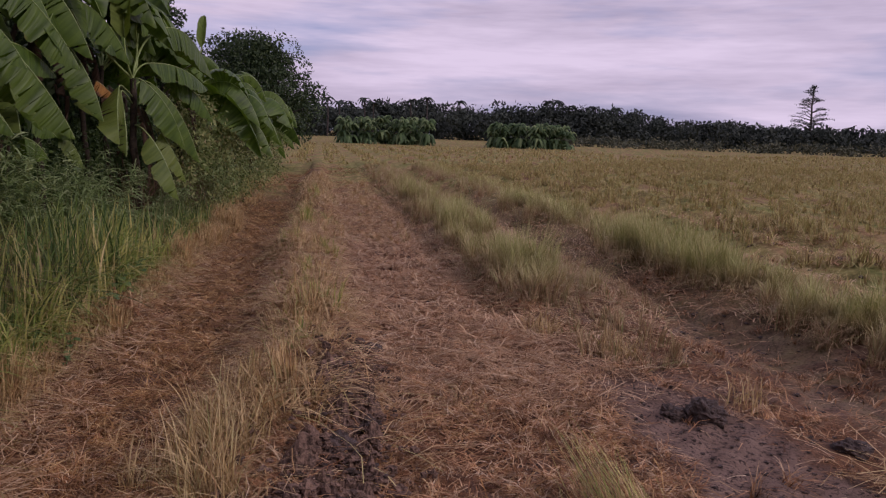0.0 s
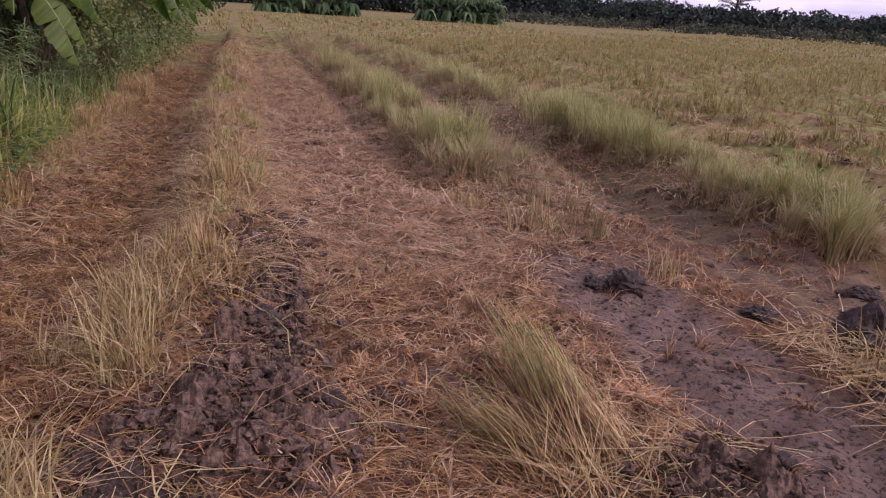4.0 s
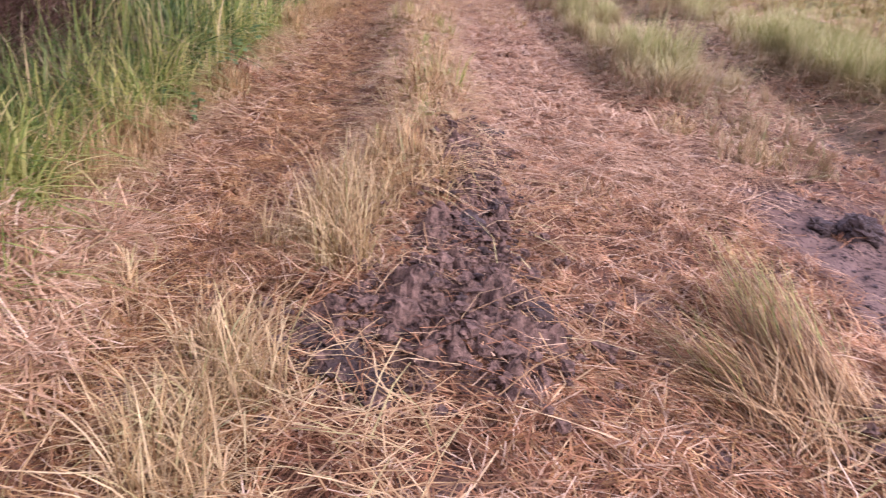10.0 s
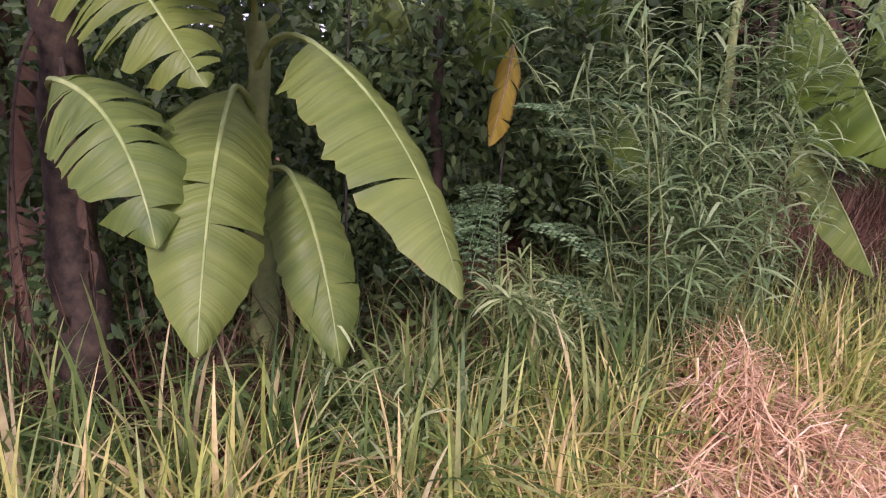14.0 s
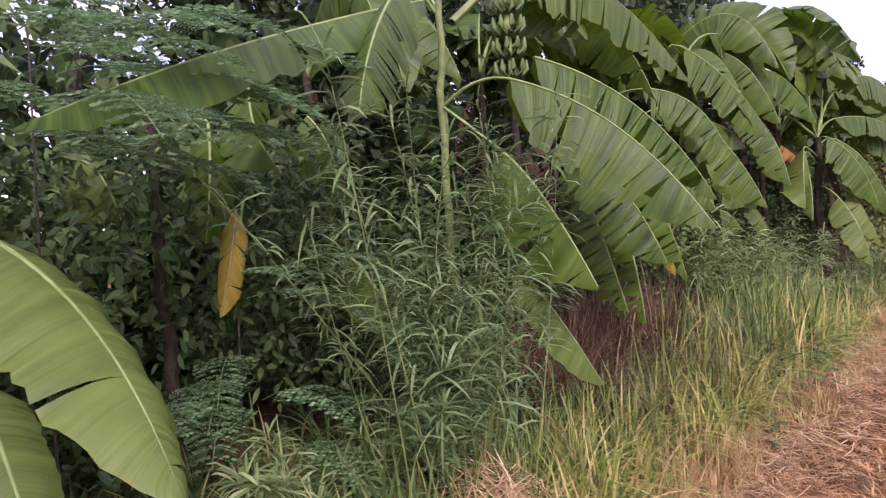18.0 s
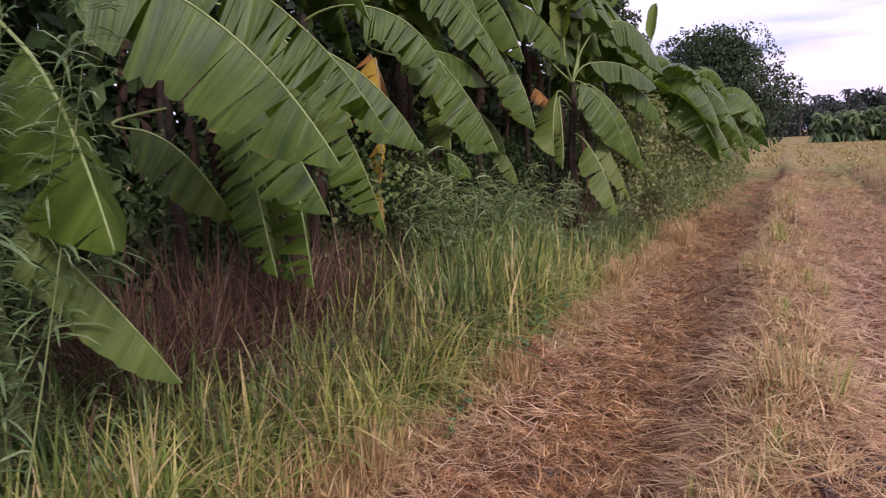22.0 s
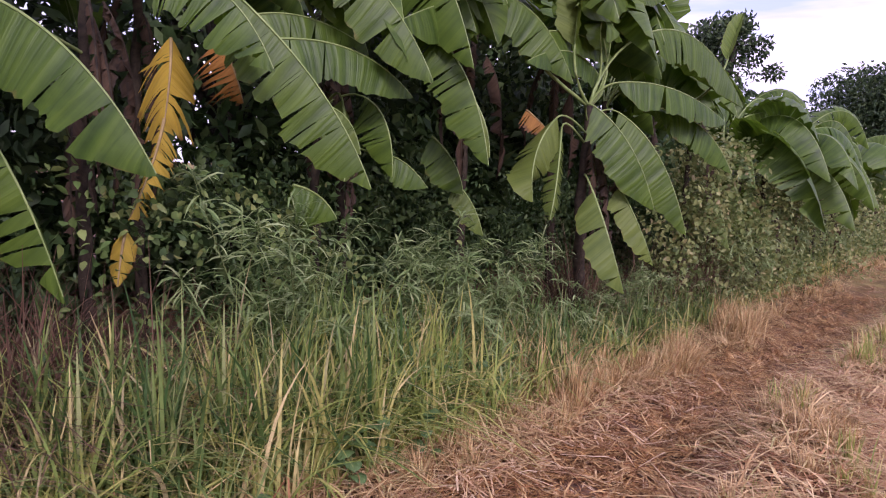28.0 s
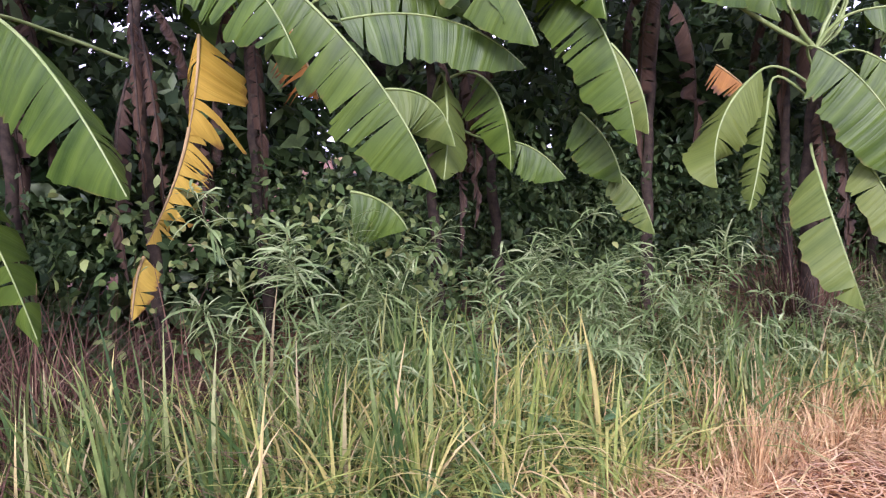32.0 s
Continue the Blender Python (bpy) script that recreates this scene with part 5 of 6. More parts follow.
def broadleaf_weed(v, u, tall, count, label):
    x, y, z = on_ground(v, u)
    weed = thing("broadleaf_weed", x, y, z, label, "weed")
    part("stem", mesh_of("stem", *tube([(0, 0, 0), (0.01, 0.01, tall * 0.6), (0.02, 0, tall)], [0.005, 0.004, 0.002], 6), STEM), weed)
    for i in range(count):
        a, k = rng.uniform(0, 2 * np.pi), rng.uniform(0.3, 1.0)
        d = np.array([math.cos(a), math.sin(a), 0.15])
        p = np.array([0.01, 0.005, tall * k])
        g = min(1.0, 0.3 + tall * 1.5)
        part("leaf", banana_blade(rng, p + d * 0.03 * g, p + (d * 0.075 + [0, 0, 0.01]) * g, p + (d * 0.13 - [0, 0, 0.02]) * g, 0.085 * g, tears=0, fold=0.3, sag=0.3).mesh("leaf", BROAD), weed)
    return weed


BROAD = banana_material("broad_weed_leaf", (0.07, 0.14, 0.05), (0.14, 0.23, 0.09), (0.2, 0.2, 0.08), 0.5, 0.25)
for v, u, tall in ((-0.35, 5.95, 0.42), (-0.42, 6.15, 0.36), (-0.3, 6.4, 0.3), (-0.55, 6.75, 0.4), (-0.28, 5.4, 0.22), (-0.5, 7.2, 0.3), (-0.5, 3.4, 0.2), (-0.25, 1.38, 0.12), (-0.3, 4.6, 0.14), (-0.24, 4.35, 0.1)):
    broadleaf_weed(v, u, tall, 9 if tall > 0.2 else 5, "small weed with broad green leaves at the grass edge")


# ---- trees ----
def crown_leaves(centres, radii, per, size, flat=0.8):
    """Leaves scattered in clumps near the outside of a crown."""
    at = []
    for c, r in zip(centres, radii):
        d = unit(rng.normal(0, 1, (per, 3)))
        at.append(np.asarray(c) + d * (r * rng.uniform(0.45, 1.05, per) ** 0.6)[:, None] * [1, 1, flat])
    at = np.concatenate(at)
    return leaves(rng, at, rng.normal(0, 1, at.shape) + [0, 0, -0.3], (size * 0.7, size * 1.4), (size * 0.4, size * 0.7))


def tree(name, v, u, tall, wide, clumps, per, size, label, mat=None, trunk=0.18, low=0.3, group=""):
    x, y, _ = world_of(v, u)
    t = thing(name, x, y, 0, label, "tree", group)
    heap = Heap()
    heap.add(*tube([(0, 0, -0.1), (0.05, 0, tall * 0.3), (-0.05, 0.06, tall * 0.6), (0.02, 0, tall * 0.85)], [trunk, trunk * 0.8, trunk * 0.5, trunk * 0.2], 9))
    part("trunk", heap.mesh("trunk", BARK), t)
    cs, rs = [], []
    for i in range(clumps):
        a, k = rng.uniform(0, 2 * np.pi), rng.uniform(low, 1.0)
        rad = wide * 0.5 * math.sqrt(max(0.05, 1 - ((k - 0.55) / 0.5) ** 2)) * rng.uniform(0.3, 1.0)
        c = np.array([math.cos(a) * rad, math.sin(a) * rad, tall * k])
        cs.append(c)
        rs.append(wide * rng.uniform(0.09, 0.17))
        if i % 3 == 0:
            part("limb", mesh_of("limb", *tube([(0, 0, tall * k * 0.55), c * [0.5, 0.5, 0.85], c], [trunk * 0.4, trunk * 0.25, 0.02], 6), BARK), t)
    part("crown", mesh_of("crown", *crown_leaves(cs, rs, per, size), mat or TREE_LEAF), t)
    return t


# ---- mud, tufts and straw heaps on the track ----
def clod(v, u, r, flat, seed, label="dark wet clod of ploughed mud on the straw", mat=None):
    ob = new("mud_clod", lumpy("mud_clod", mat or MUD_DARK, r, flat, seed))
    ob.location = on_ground(v, u, r * flat * 0.35)
    ob.rotation_euler = (0, 0, seed)
    return tagged(ob, label, "mud clod", "clods along the tracks")


for k, (v, u, r, flat) in enumerate(((1.62, 4.5, 0.11, 0.6), (1.5, 4.38, 0.07, 0.7), (1.4, 3.78, 0.08, 0.5), (1.52, 3.3, 0.09, 0.6), (1.35, 3.0, 0.1, 0.6), (3.34, 3.22, 0.1, 0.75), (3.18, 3.28, 0.07, 0.6), (3.89, 2.8, 0.08, 0.55), (4.22, 2.45, 0.14, 1.0), (4.15, 2.25, 0.12, 0.9), (4.05, 2.1, 0.09, 0.7), (3.85, 1.95, 0.09, 0.6), (3.82, 1.66, 0.11, 0.7), (2.7, 1.55, 0.08, 0.6), (0.93, 1.97, 0.09, 0.5), (1.02, 1.9, 0.08, 0.5), (0.85, 2.08, 0.07, 0.5), (1.6, 2.3, 0.06, 0.6), (2.95, 1.38, 0.07, 0.6), (4.75, 2.95, 0.08, 0.5), (5.1, 2.75, 0.09, 0.45), (5.6, 2.65, 0.1, 0.4))):
    clod(v, u, r, flat, k * 1.7)


def mud_heap(v, u, wide, deep, crumb_count, label, top=0.1):
    """Churned mud: a torn, pitted crust with crumbs broken off it."""
    x, y, z = on_ground(v, u)
    heap_ = thing("mud_heap", x, y, 0, label, "mud heap")
    nv, nu = int(wide * 2.6 / 0.011), int(deep * 2.6 / 0.011)
    gv, gu = np.meshgrid(np.linspace(-1.3, 1.3, nv), np.linspace(-1.3, 1.3, nu))
    edge = smooth(-np.hypot(gv, gu) - 0.22 * np.sin(3 * np.arctan2(gu, gv) + v) - 0.12 * np.sin(7 * np.arctan2(gu, gv)), -1.05, -0.55)
    pts = np.stack([(gv * wide).ravel(), (gu * deep).ravel()], -1)
    k = np.array([noise.noise(Vector((a * 6 + v, b * 6, 0))) * 0.9 + 0.7 * noise.noise(Vector((a * 17, b * 17, v))) + 0.34 * noise.noise(Vector((a * 38, b * 38, u))) + 0.14 * noise.noise(Vector((a * 80, b * 80, u))) for a, b in pts]).reshape(gv.shape)
    h = top * (0.35 + 0.75 * k) * edge - 0.03 * (1 - edge)
    p = on_ground(v + gv.ravel() * wide, u + gu.ravel() * deep, h.ravel()) - [x, y, 0]
    part("crust", mesh_of("crust", p, grid_quads(nu, nv), MUD_DRY, smooth=False), heap_, "torn crust of drying brown mud")
    balls = [lumpy("crumb", MUD_DRY, 1.0, 0.7, 3.1 * i, 0.8, 7, 9) for i in range(4)]
    shapes = []
    for me in balls:
        co = np.zeros(len(me.vertices) * 3, np.float32)
        me.vertices.foreach_get("co", co)
        shapes.append(co.reshape(-1, 3))
        bpy.data.meshes.remove(me)
    dark, pale = Heap(), Heap()
    for i in range(crumb_count // 5):
        q = on_ground(v + rng.normal(0, wide * 0.5), u + rng.normal(0, deep * 0.5), rng.uniform(0, top * 0.5)) - [x, y, 0]
        (dark if i % 14 == 0 else pale).add(shapes[i % 4] * rng.uniform(0.015, 0.042) * (1, rng.uniform(0.6, 1.4), rng.uniform(0.5, 1.0)) + q, grid_quads(7, 10))
    for i in range(crumb_count * 2):
        dv, du = rng.normal(0, wide * 0.55), rng.normal(0, deep * 0.55)
        q = on_ground(v + dv, u + du, rng.uniform(0, top * 0.6)) - [x, y, 0]
        (dark if i % 12 == 0 else pale).add(shapes[i % 4] * rng.uniform(0.005, 0.024) * (1, rng.uniform(0.6, 1.4), rng.uniform(0.6, 1.2)) + q, grid_quads(7, 10))
    tagged(part("crumb_litter", pale.mesh("crumb_litter", MUD_DRY, False), heap_, "drying brown crumbs of mud"), kind="stuff")
    tagged(part("crumb_scatter", dark.mesh("crumb_scatter", MUD_DARK), heap_, "wet black crumbs of mud"), kind="stuff")


mud_heap(1.25, 2.2, 0.55, 0.42, 260, "heap of churned mud with a dark wet hollow", 0.13)
mud_heap(1.36, 2.85, 0.26, 0.42, 160, "broken mud clods trailing from the churned heap", 0.15)
mud_heap(1.45, 3.55, 0.22, 0.45, 150, "trail of broken mud clods along the ridge", 0.15)
mud_heap(1.55, 4.15, 0.16, 0.3, 90, "broken mud clods at the end of the trail", 0.13)
mud_heap(2.72, 1.48, 0.3, 0.34, 160, "churned mud under fallen straw", 0.16)
mud_heap(2.62, 1.2, 0.24, 0.24, 120, "low churned mud at the foot of a sheaf", 0.09)
mud_heap(3.85, 1.75, 0.2, 0.3, 50, "churned mud beside a straw tuft", 0.04)
mud_heap(1.62, 4.5, 0.12, 0.16, 30, "broken dark mud clods", 0.04)
mud_heap(6.5, 4.4, 0.3, 1.2, 120, "churned dark mud in a field furrow", 0.05)


def mud_specks():
    """Small lumps kicked out of the tracks."""
    me = [lumpy("lump", MUD_DARK, 1.0, 0.6, 2.3 * i, 0.8, 6, 8) for i in range(3)]
    shapes = []
    for m in me:
        co = np.zeros(len(m.vertices) * 3, np.float32)
        m.vertices.foreach_get("co", co)
        shapes.append(co.reshape(-1, 3))
        bpy.data.meshes.remove(m)
    heap = Heap()
    for v0, v1, u0, u1, n, big in ((1.35, 2.8, 2.6, 9.5, 420, 0.028), (2.8, 4.0, 0.8, 4.5, 700, 0.013), (0.0, 0.8, 2.0, 9.0, 90, 0.022), (4.0, 5.0, 2.0, 9.0, 300, 0.022), (5.8, 8.5, 3.0, 9.0, 160, 0.05)):
        for i in range(n):
            q = on_ground(rng.uniform(v0, v1), rng.uniform(u0, u1), 0.004)
            heap.add(shapes[i % 3] * big * rng.uniform(0.3, 1.0) * [1, rng.uniform(0.5, 1.5), rng.uniform(0.5, 1.0)] + q, grid_quads(6, 9))
    stuff("mud_lumps", heap.mesh("mud_lumps", MUD_DARK, False), "small dark lumps of mud scattered over the tracks", "mud")


mud_specks()


def tuft(v, u, count, r, tall, lean, aim, label, mat=None, spread=0.7, width=(0.003, 0.007), droop=1.25, green=0.2, bend=1.7):
    x, y, z = on_ground(v, u)
    t = thing("rice_tuft", x, y, z, label, "rice tuft")
    a = np.sqrt(rng.random(count)) * r
    az = rng.uniform(0, 2 * np.pi, count)
    roots = np.stack([a * np.cos(az), a * np.sin(az), np.zeros(count)], -1)
    k = int(count * green)
    tagged(part("foliage", mesh_of("foliage", *blades(rng, roots[k:], tall, lean, width, aim + TURN, spread, 5, droop, bend=bend), mat or SHEAF), t), kind="stuff")
    if k:
        tagged(part("green_growth", mesh_of("green_growth", *blades(rng, roots[:k], (tall[0], tall[1] * 1.1), lean, width, aim + TURN, spread, 5, droop, bend=bend), STUBBLE_GREEN), t, "yellow-green live stalks"), kind="stuff")
    n = count // 3
    low = np.stack([rng.normal(0, r * 1.2, n), rng.normal(0, r * 1.2, n), rng.uniform(0.0, 0.03, n)], -1)
    tagged(part("fallen_straw", mesh_of("fallen_straw", *blades(rng, low, (0.05, 0.16), (1.4, 2.6), (0.002, 0.005), None, math.pi, 3, 0.6), STRAW_PALE), t, "cut straws fallen round its foot"), kind="stuff")
    return t


def bent_sheaf(root, tip, count, label):
    """A pushed-over bunch of rice stalks: wide at its torn foot, drawn together towards the green tips."""
    x, y, z = on_ground(*root)
    sheaf = thing("rice_sheaf", x, y, z, label, "rice sheaf")
    axis = world_of(tip[0] - root[0], tip[1] - root[1], 0.0)
    far = np.linalg.norm(axis)
    axis = axis / far
    across = np.array([-axis[1], axis[0], 0.0])
    def stalks(n, s0, s1, w, wild):
        side = rng.uniform(-1, 1, n)
        back = rng.uniform(-0.1, 0.12, n)
        reach = far * rng.uniform(0.55, 1.12, n)
        end = side * rng.uniform(0.1, 0.75, n) + rng.normal(0, wild, n)
        top = tip[2] * rng.uniform(0.1, 1.0, n) * (1 - 0.35 * np.abs(end))
        twist = rng.normal(0, 0.04, n)
        up = rng.uniform(0.6, 1.5, n)
        width = rng.uniform(*w, n)
        rows = []
        for i in range(6):
            q = s0 + (s1 - s0) * i / 5
            c = axis * (back + reach * q)[:, None] + across * (side * 0.15 * (1 - q) + end * 0.13 * q + twist * math.sin(3.1 * q))[:, None]
            c[:, 2] = 0.015 + top * q**up
            half = (width * (1 - 0.75 * i / 5) * 0.5)[:, None] * unit(across + [0, 0, 0.6])
            rows += [c - half, c + half]
        v = np.stack(rows, 1).reshape(-1, 3)
        f = np.array([[2 * i, 2 * i + 1, 2 * i + 3, 2 * i + 2] for i in range(5)])
        return v, (np.arange(n)[:, None, None] * 12 + f).reshape(-1, 4)
    tagged(part("foliage", mesh_of("foliage", *stalks(count, 0.0, 1.0, (0.003, 0.008), 0.6), SHEAF), sheaf), kind="stuff")
    tagged(part("green_growth", mesh_of("green_growth", *stalks(count // 3, 0.76, 1.14, (0.004, 0.008), 0.2), GRASS_PALE), sheaf, "yellow-green live tips"), kind="stuff")
    n = count // 5
    low = np.stack([rng.normal(0, 0.14, n), rng.normal(0, 0.12, n), rng.uniform(0.0, 0.04, n)], -1)
    tagged(part("fallen_straw", mesh_of("fallen_straw", *blades(rng, low, (0.06, 0.2), (1.2, 2.6), (0.003, 0.007), None, math.pi, 3, 0.6), STRAW), sheaf, "cut straws fallen round its foot"), kind="stuff")


bent_sheaf((2.46, 1.66), (2.36, 2.42, 0.34), 420, "large bent sheaf of uncut rice straw lying over the mud")
bent_sheaf((2.38, 1.62), (2.04, 2.12, 0.2), 200, "flattened rice straw beside the bent sheaf")
tuft(2.3, 1.7, 120, 0.16, (0.2, 0.5), (1.2, 2.0), radians(110), "flattened rice straw lying in the track", spread=1.0, width=(0.002, 0.005), droop=0.75, green=0.0)
tuft(2.1, 3.6, 60, 0.12, (0.1, 0.26), (0.4, 1.2), radians(0), "low dry rice tuft in the track", spread=3.1)
tuft(0.89, 4.45, 40, 0.03, (0.06, 0.14), (0.1, 0.5), 0, "short dark stump of rice stalks", DEAD, 3.1)
for v, u, n, tall in ((0.62, 1.85, 220, (0.2, 0.42)), (0.45, 1.65, 170, (0.18, 0.36)), (0.88, 2.6, 200, (0.22, 0.44)), (0.8, 2.9, 190, (0.2, 0.42)), (0.92, 3.05, 150, (0.18, 0.38)), (0.78, 3.3, 150, (0.18, 0.36)), (0.88, 3.55, 130, (0.16, 0.34)), (0.5, 2.1, 150, (0.18, 0.36)), (0.58, 2.95, 110, (0.15, 0.32)), (0.55, 1.45, 180, (0.2, 0.42)), (3.95, 2.1, 120, (0.15, 0.35)), (4.15, 1.8, 120, (0.2, 0.4)), (1.0, 3.5, 90, (0.15, 0.32)), (4.0, 1.35, 120, (0.15, 0.35)), (3.3, 4.3, 150, (0.12, 0.3)), (2.95, 4.9, 120, (0.12, 0.3)), (3.7, 3.4, 60, (0.12, 0.28))):
    tuft(v, u, n, 0.14, (tall[0] * 0.8, tall[1] * 1.1), (0.1, 0.9), 0, "standing tuft of yellow rice stubble", TUFT, 3.1, (0.004, 0.009), green=0.06)


def straw_heap(v, u, wide, deep, tall, count, label, length=(0.14, 0.42)):
    """Loose straw thrown up in a mound; the straws lie along its surface."""
    x, y, z = on_ground(v, u)
    h = thing("straw_heap", x, y, z, label, "straw heap")
    n = count
    a, r = rng.uniform(0, 2 * np.pi, n), np.sqrt(rng.random(n))
    dv, du = wide * r * np.cos(a), deep * r * np.sin(a)
    lump = 0.72 + 0.3 * np.sin(dv * 13 + v * 5) * np.sin(du * 11 + u * 3) + 0.14 * np.sin(dv * 31 + du * 27)
    p = world_of(dv, du, tall * (1 - r**2) ** 0.8 * rng.uniform(0.75, 1.08, n) * lump)
    l, w = rng.uniform(*length, n), rng.uniform(0.0014, 0.0036, n)
    az = rng.uniform(0, 2 * np.pi, n)
    way = np.stack([np.cos(az), np.sin(az), rng.normal(-0.1, 0.35, n)], -1)
    side = unit(np.cross(way, [[0, 0, 1.0]])) * w[:, None]
    q = [p - way * (l * 0.5)[:, None] - np.array([[0, 0, 1.0]]) * (l * 0.12)[:, None], p, p + way * (l * 0.5)[:, None] - np.array([[0, 0, 1.0]]) * (l * 0.12)[:, None]]
    v_ = np.stack([c + s * side for c in q for s in (-1, 1)], 1).reshape(-1, 3)
    f = (np.arange(n)[:, None, None] * 6 + np.array([[0, 1, 3, 2], [2, 3, 5, 4]])).reshape(-1, 4)
    part("loose_straw", mesh_of("loose_straw", v_, f, STRAW_PALE if count > 1000 else STRAW), h)
    part("core", lumpy_dome(wide * 0.8, deep * 0.8, tall * 0.5), h, "packed straw inside")


def lumpy_dome(wide, deep, tall):
    u_, w_ = np.meshgrid(np.linspace(0, 2 * np.pi, 25), np.linspace(0, np.pi / 2, 9))
    d = world_of((np.cos(u_) * np.sin(w_) * wide).ravel(), (np.sin(u_) * np.sin(w_) * deep).ravel(), 0.0)
    d[:, 2] = np.cos(w_).ravel() * tall - 0.02
    d += noise_shift(d * 14, 0.015)
    return mesh_of("core", d, grid_quads(9, 25), STRAW_CORE)


STRAW_CORE = plain("packed_straw", (0.22, 0.13, 0.085), (0.52, 0.36, 0.24), 60, 0.9, 0.8)
straw_heap(-0.6, 2.3, 0.44, 0.4, 0.52, 2400, "mound of pinkish dry straw thrown onto the grass bank")
straw_heap(-0.36, 1.98, 0.48, 0.5, 0.24, 2200, "loose dry straw spilling from the grass bank")
straw_heap(-0.3, 2.75, 0.32, 0.4, 0.16, 2000, "loose dry straw at the foot of the bank")
straw_heap(-0.15, 5.38, 0.24, 0.26, 0.22, 800, "small arched heap of straw at the grass edge")
straw_heap(-0.3, 1.2, 0.4, 0.4, 0.12, 900, "flat heap of loose dry straw by the grass")


straw_over = Heap()
for v0, v1, u0, u1, n in ((0.8, 1.8, 1.7, 2.7, 260), (2.4, 3.0, 1.05, 1.8, 700), (3.5, 4.2, 1.3, 2.5, 1500), (1.2, 1.8, 2.7, 4.4, 260), (0.4, 1.2, 1.2, 2.0, 1600), (2.3, 2.7, 1.5, 1.9, 300)):
    straw_over.add(*straw_litter(n, v0, v1, u0, u1, (0.03, 0.1), (0.12, 0.4)))
stuff("long_straw", straw_over.mesh("long_straw", STUBBLE), "long pale straws lying over churned mud", "straw")


# ---- the distance ----
tree("tree", -1.3, 27.0, 4.35, 5.0, 120, 260, 0.125, "dark broad-leaved tree standing behind the banana row")
tree("tree", -2.6, 17.6, 4.4, 2.2, 60, 150, 0.095, "dark leafy tree rising behind the banana row")
tree("tree", -4.6, 8.2, 5.6, 5.0, 90, 150, 0.14, "leafy tree shading the banana row from behind")
tree("tree", -4.6, 4.9, 5.2, 4.2, 84, 170, 0.12, "leafy tree closing the shade behind banana leaves")
tree("tree", -4.3, 11.6, 5.4, 4.2, 100, 180, 0.12, "leafy tree rising behind a full banana crown")
tree("tree", -4.8, 2.6, 4.6, 4.2, 34, 70, 0.16, "leafy tree shading the banana row from behind")


def lone_tree():
    x, y, _ = world_of(93.0, 121.0)
    t = thing("sparse_tree", x, y, 0, "lone sparse tree with tiered bare branches above the tree line", "tree")
    part("trunk", mesh_of("trunk", *tube([(0, 0, 0), (0.2, 0, 5), (0, 0.2, 9), (0.1, 0, 12.0)], [0.25, 0.2, 0.13, 0.04], 7), BARK), t)
    cs = []
    for i in range(46):
        k = rng.uniform(0.35, 1.0)
        a = rng.uniform(0, 2 * np.pi)
        reach = (4.6 * (1.15 - k) + 0.7) * rng.uniform(0.6, 1.0)
        e = np.array([math.cos(a) * reach, math.sin(a) * reach, 11.6 * k + 0.8])
        part("limb", mesh_of("limb", *tube([(0, 0, 11.6 * k), e * [0.5, 0.5, 1] - [0, 0, 0.2], e], [0.09, 0.06, 0.025], 5), BARK), t)
        cs += [e, e * [0.75, 0.75, 1], e * [0.5, 0.5, 1]]
    part("crown", mesh_of("crown", *crown_leaves(cs, [0.5] * len(cs), 14, 0.24, 0.4), FAR_LEAF_HAZY), t)


def coconut_palm(x, y, tall):
    t = thing("coconut_palm", x, y, 0, "far coconut palm rising from the dark tree line", "palm tree", "far palms")
    part("trunk", mesh_of("trunk", *tube([(0, 0, 0), (0.2, 0, tall * 0.5), (0.1, 0.1, tall)], [0.2, 0.15, 0.12], 6), BARK), t)
    heap = Heap()
    for i in range(13):
        a, r = rng.uniform(0, 2 * np.pi), rng.uniform(-0.3, 0.9)
        d = np.array([math.cos(a), math.sin(a), 0])
        p0 = np.array([0.1, 0.1, tall])
        heap.add(*[g for g in blade_strip(p0, p0 + d * 0.8 + [0, 0, r * 0.7], p0 + d * 1.7 + [0, 0, r * 0.8 - 0.9], 0.3)])
    part("fronds", heap.mesh("fronds", FAR_LEAF_HAZY), t)


def blade_strip(p0, p1, p2, width):
    c = curve_points(p0, p1, p2, np.linspace(0, 1, 6))
    side = unit(np.cross(p2 - p0, [0, 0, 1.0])) * width
    w = np.array([0.3, 1, 1, 0.8, 0.5, 0.1])[:, None] * side
    v = np.stack([c - w - [0, 0, 0.15], c, c + w - [0, 0, 0.15]], 1).reshape(-1, 3)
    return v, grid_quads(6, 3)


def far_woods():
    """The belt of trees along the horizon: higher straight ahead, lower to the side."""
    heap = Heap()
    for i in range(420):
        a = rng.uniform(-62, 50)
        d = rng.uniform(150, 185)
        x, y = d * math.sin(radians(a)), d * math.cos(radians(a))
        tall = (8.8 if a < 3 else 8.8 - (a - 3) * 0.3) * rng.uniform(0.75, 1.05)
        tall = max(tall, 4.4 * rng.uniform(0.7, 1.1))
        for j in range(5):
            c = np.array([x + rng.normal(0, 2.5), y + rng.normal(0, 2), tall * rng.uniform(0.1, 0.84)])
            heap.add(*crown_leaves([c], [rng.uniform(1.5, 2.6)], 100, 0.85))
    stuff("far_woods", heap.mesh("far_woods", FAR_LEAF_HAZY), "dark belt of trees along the far horizon", "woods")


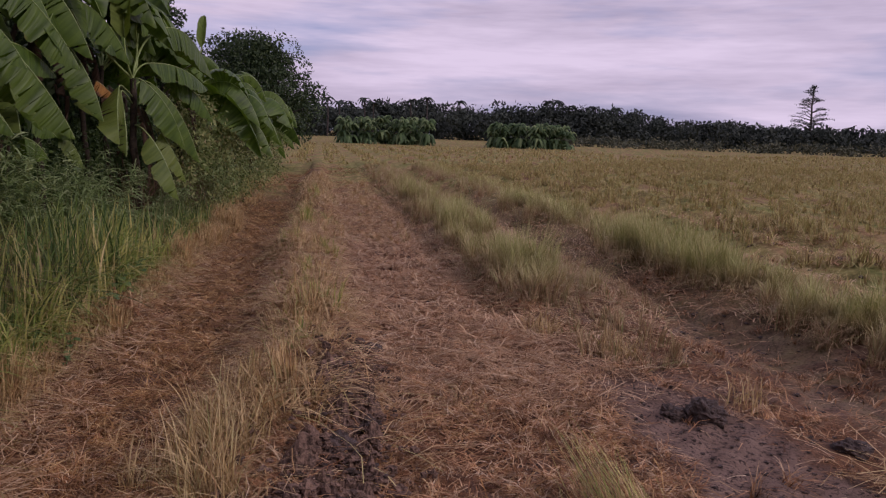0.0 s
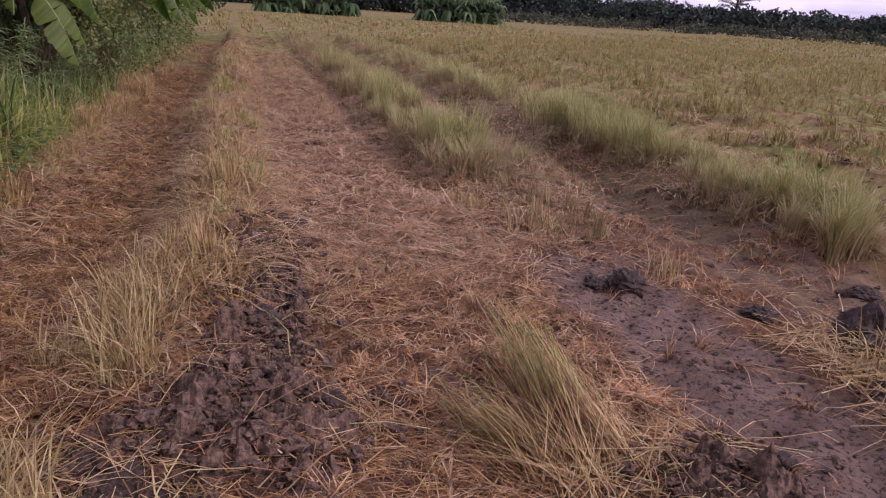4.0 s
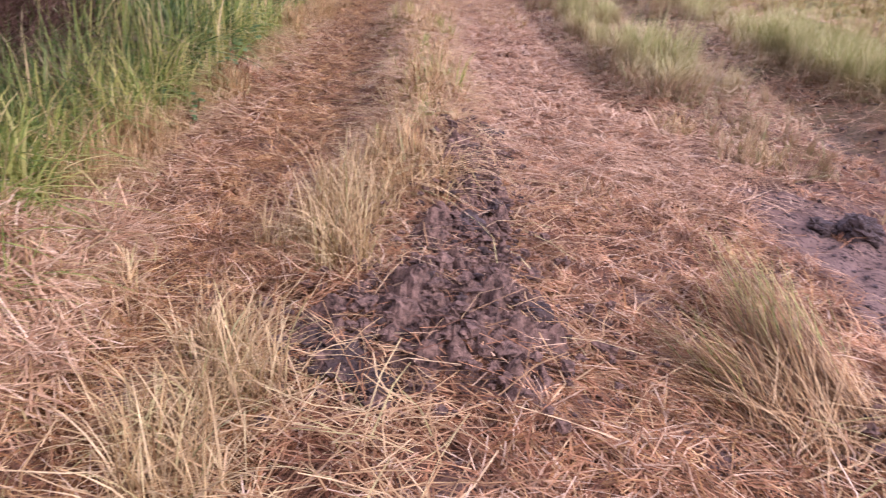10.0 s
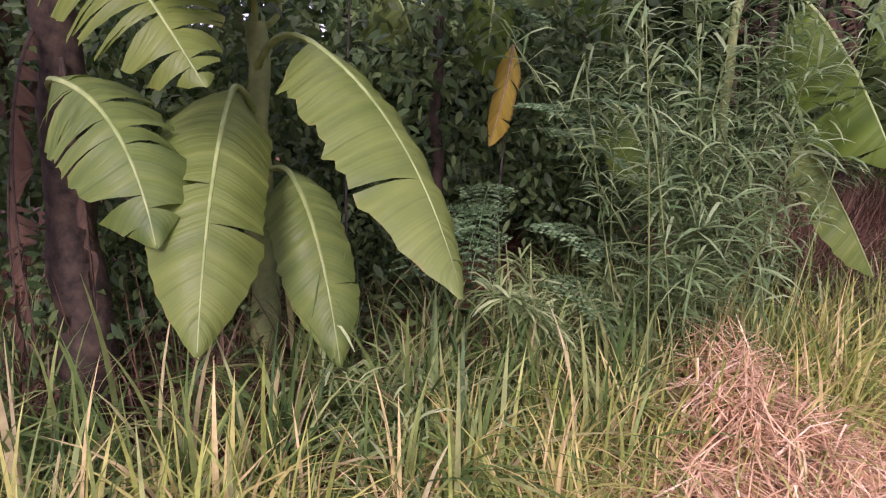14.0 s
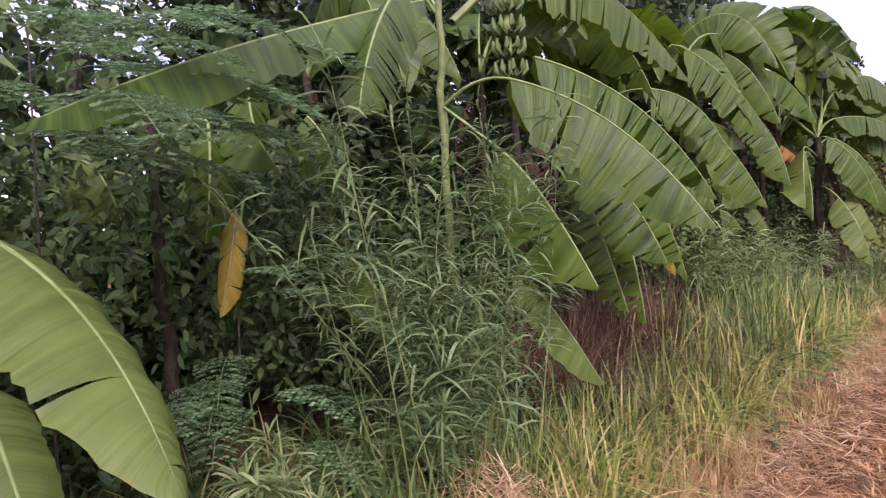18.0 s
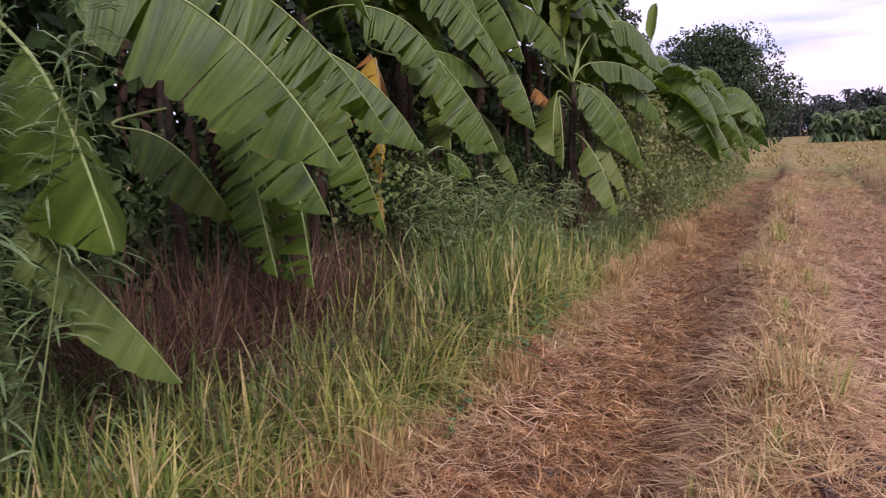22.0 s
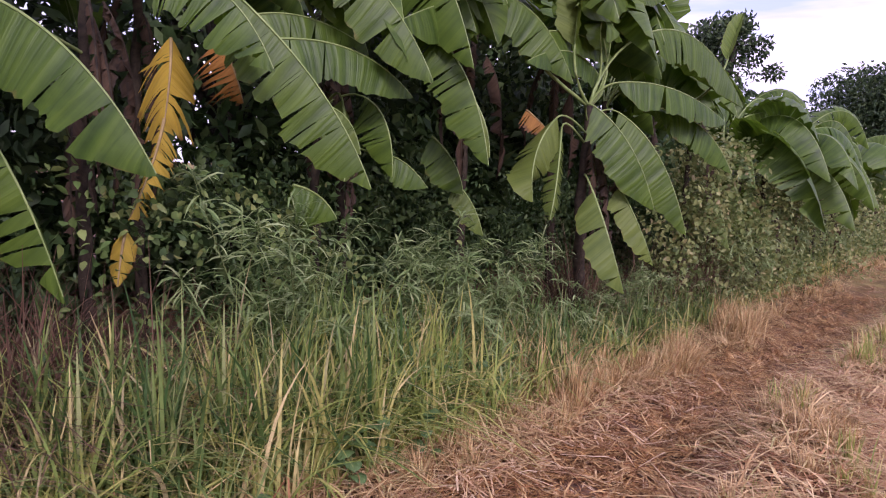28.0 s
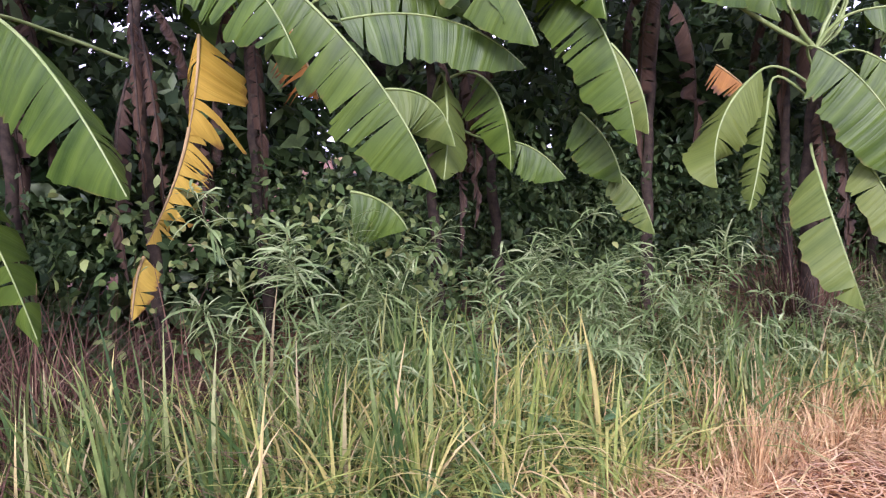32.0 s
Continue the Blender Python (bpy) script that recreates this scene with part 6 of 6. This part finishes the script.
def far_patch(v, u, wide, deep, count, tall, label):
    x, y, _ = world_of(v, u)
    t = thing("banana_patch", x, y, 0, label, "banana patch", "far banana patches")
    heap = Heap()
    for i in range(count):
        px, py = rng.uniform(-wide / 2, wide / 2), rng.uniform(-deep / 2, deep / 2)
        top = np.array([px, py, tall * rng.uniform(0.5, 0.85)])
        for k in range(9):
            a, r = rng.uniform(0, 2 * np.pi), rng.uniform(-0.3, 1.0)
            d = np.array([math.cos(a), math.sin(a), 0])
            heap.add(*blade_strip(top, top + d * 0.4 + [0, 0, 0.5 * r + 0.3], top + d * 0.9 + [0, 0, 0.7 * r - 0.2], 0.17))
            heap.add(*blade_strip(top - [0, 0, 1], top + d * 0.5 - [0, 0, 1.0], top + d * 0.9 - [0, 0, 1.9], 0.22))
    part("leaves", heap.mesh("leaves", LEAF_FAR), t)


LEAF_FAR = blade_material("far_banana_leaf", [(0.0, (0.04, 0.08, 0.03)), (0.6, (0.1, 0.165, 0.06)), (1.0, (0.22, 0.29, 0.12))], 0.6, 0.25)
far_woods()
lone_tree()
for a, d, tall in ((-16.5, 150, 9.3), (-15.6, 152, 8.6), (-13.6, 150, 9.4), (-12.9, 152, 8.8), (-9.9, 146, 9.2), (-8.6, 150, 10.2), (-6.0, 160, 10.0), (1.0, 158, 10.6), (1.9, 160, 10.8), (4.6, 165, 9.6), (6.4, 162, 9.2), (-20, 150, 9), (-23, 150, 9)):
    coconut_palm(d * math.sin(radians(a)), d * math.cos(radians(a)), tall * 0.82)
far_patch(8.6, 80.0, 10.5, 4.0, 60, 2.9, "far patch of banana plants in front of dark woods")
far_patch(24.6, 76.0, 9.5, 4.0, 56, 2.5, "far patch of banana plants in the open field")


def far_hedge():
    heap = Heap()
    for i in range(240):
        a = rng.uniform(2, 52)
        d = rng.uniform(105, 118)
        c = np.array([d * math.sin(radians(a)), d * math.cos(radians(a)), rng.uniform(0.2, 1.1)])
        heap.add(*crown_leaves([c], [rng.uniform(0.8, 1.6)], 40, 0.45, 0.6))
    stuff("far_hedge", heap.mesh("far_hedge", HEDGE), "low grey-green scrub along the far edge of the field", "scrub")


HEDGE = blade_material("far_scrub", [(0.0, (0.05, 0.06, 0.04)), (0.6, (0.09, 0.10, 0.06)), (1.0, (0.16, 0.16, 0.09))], 0.8, 0.1)
far_hedge()
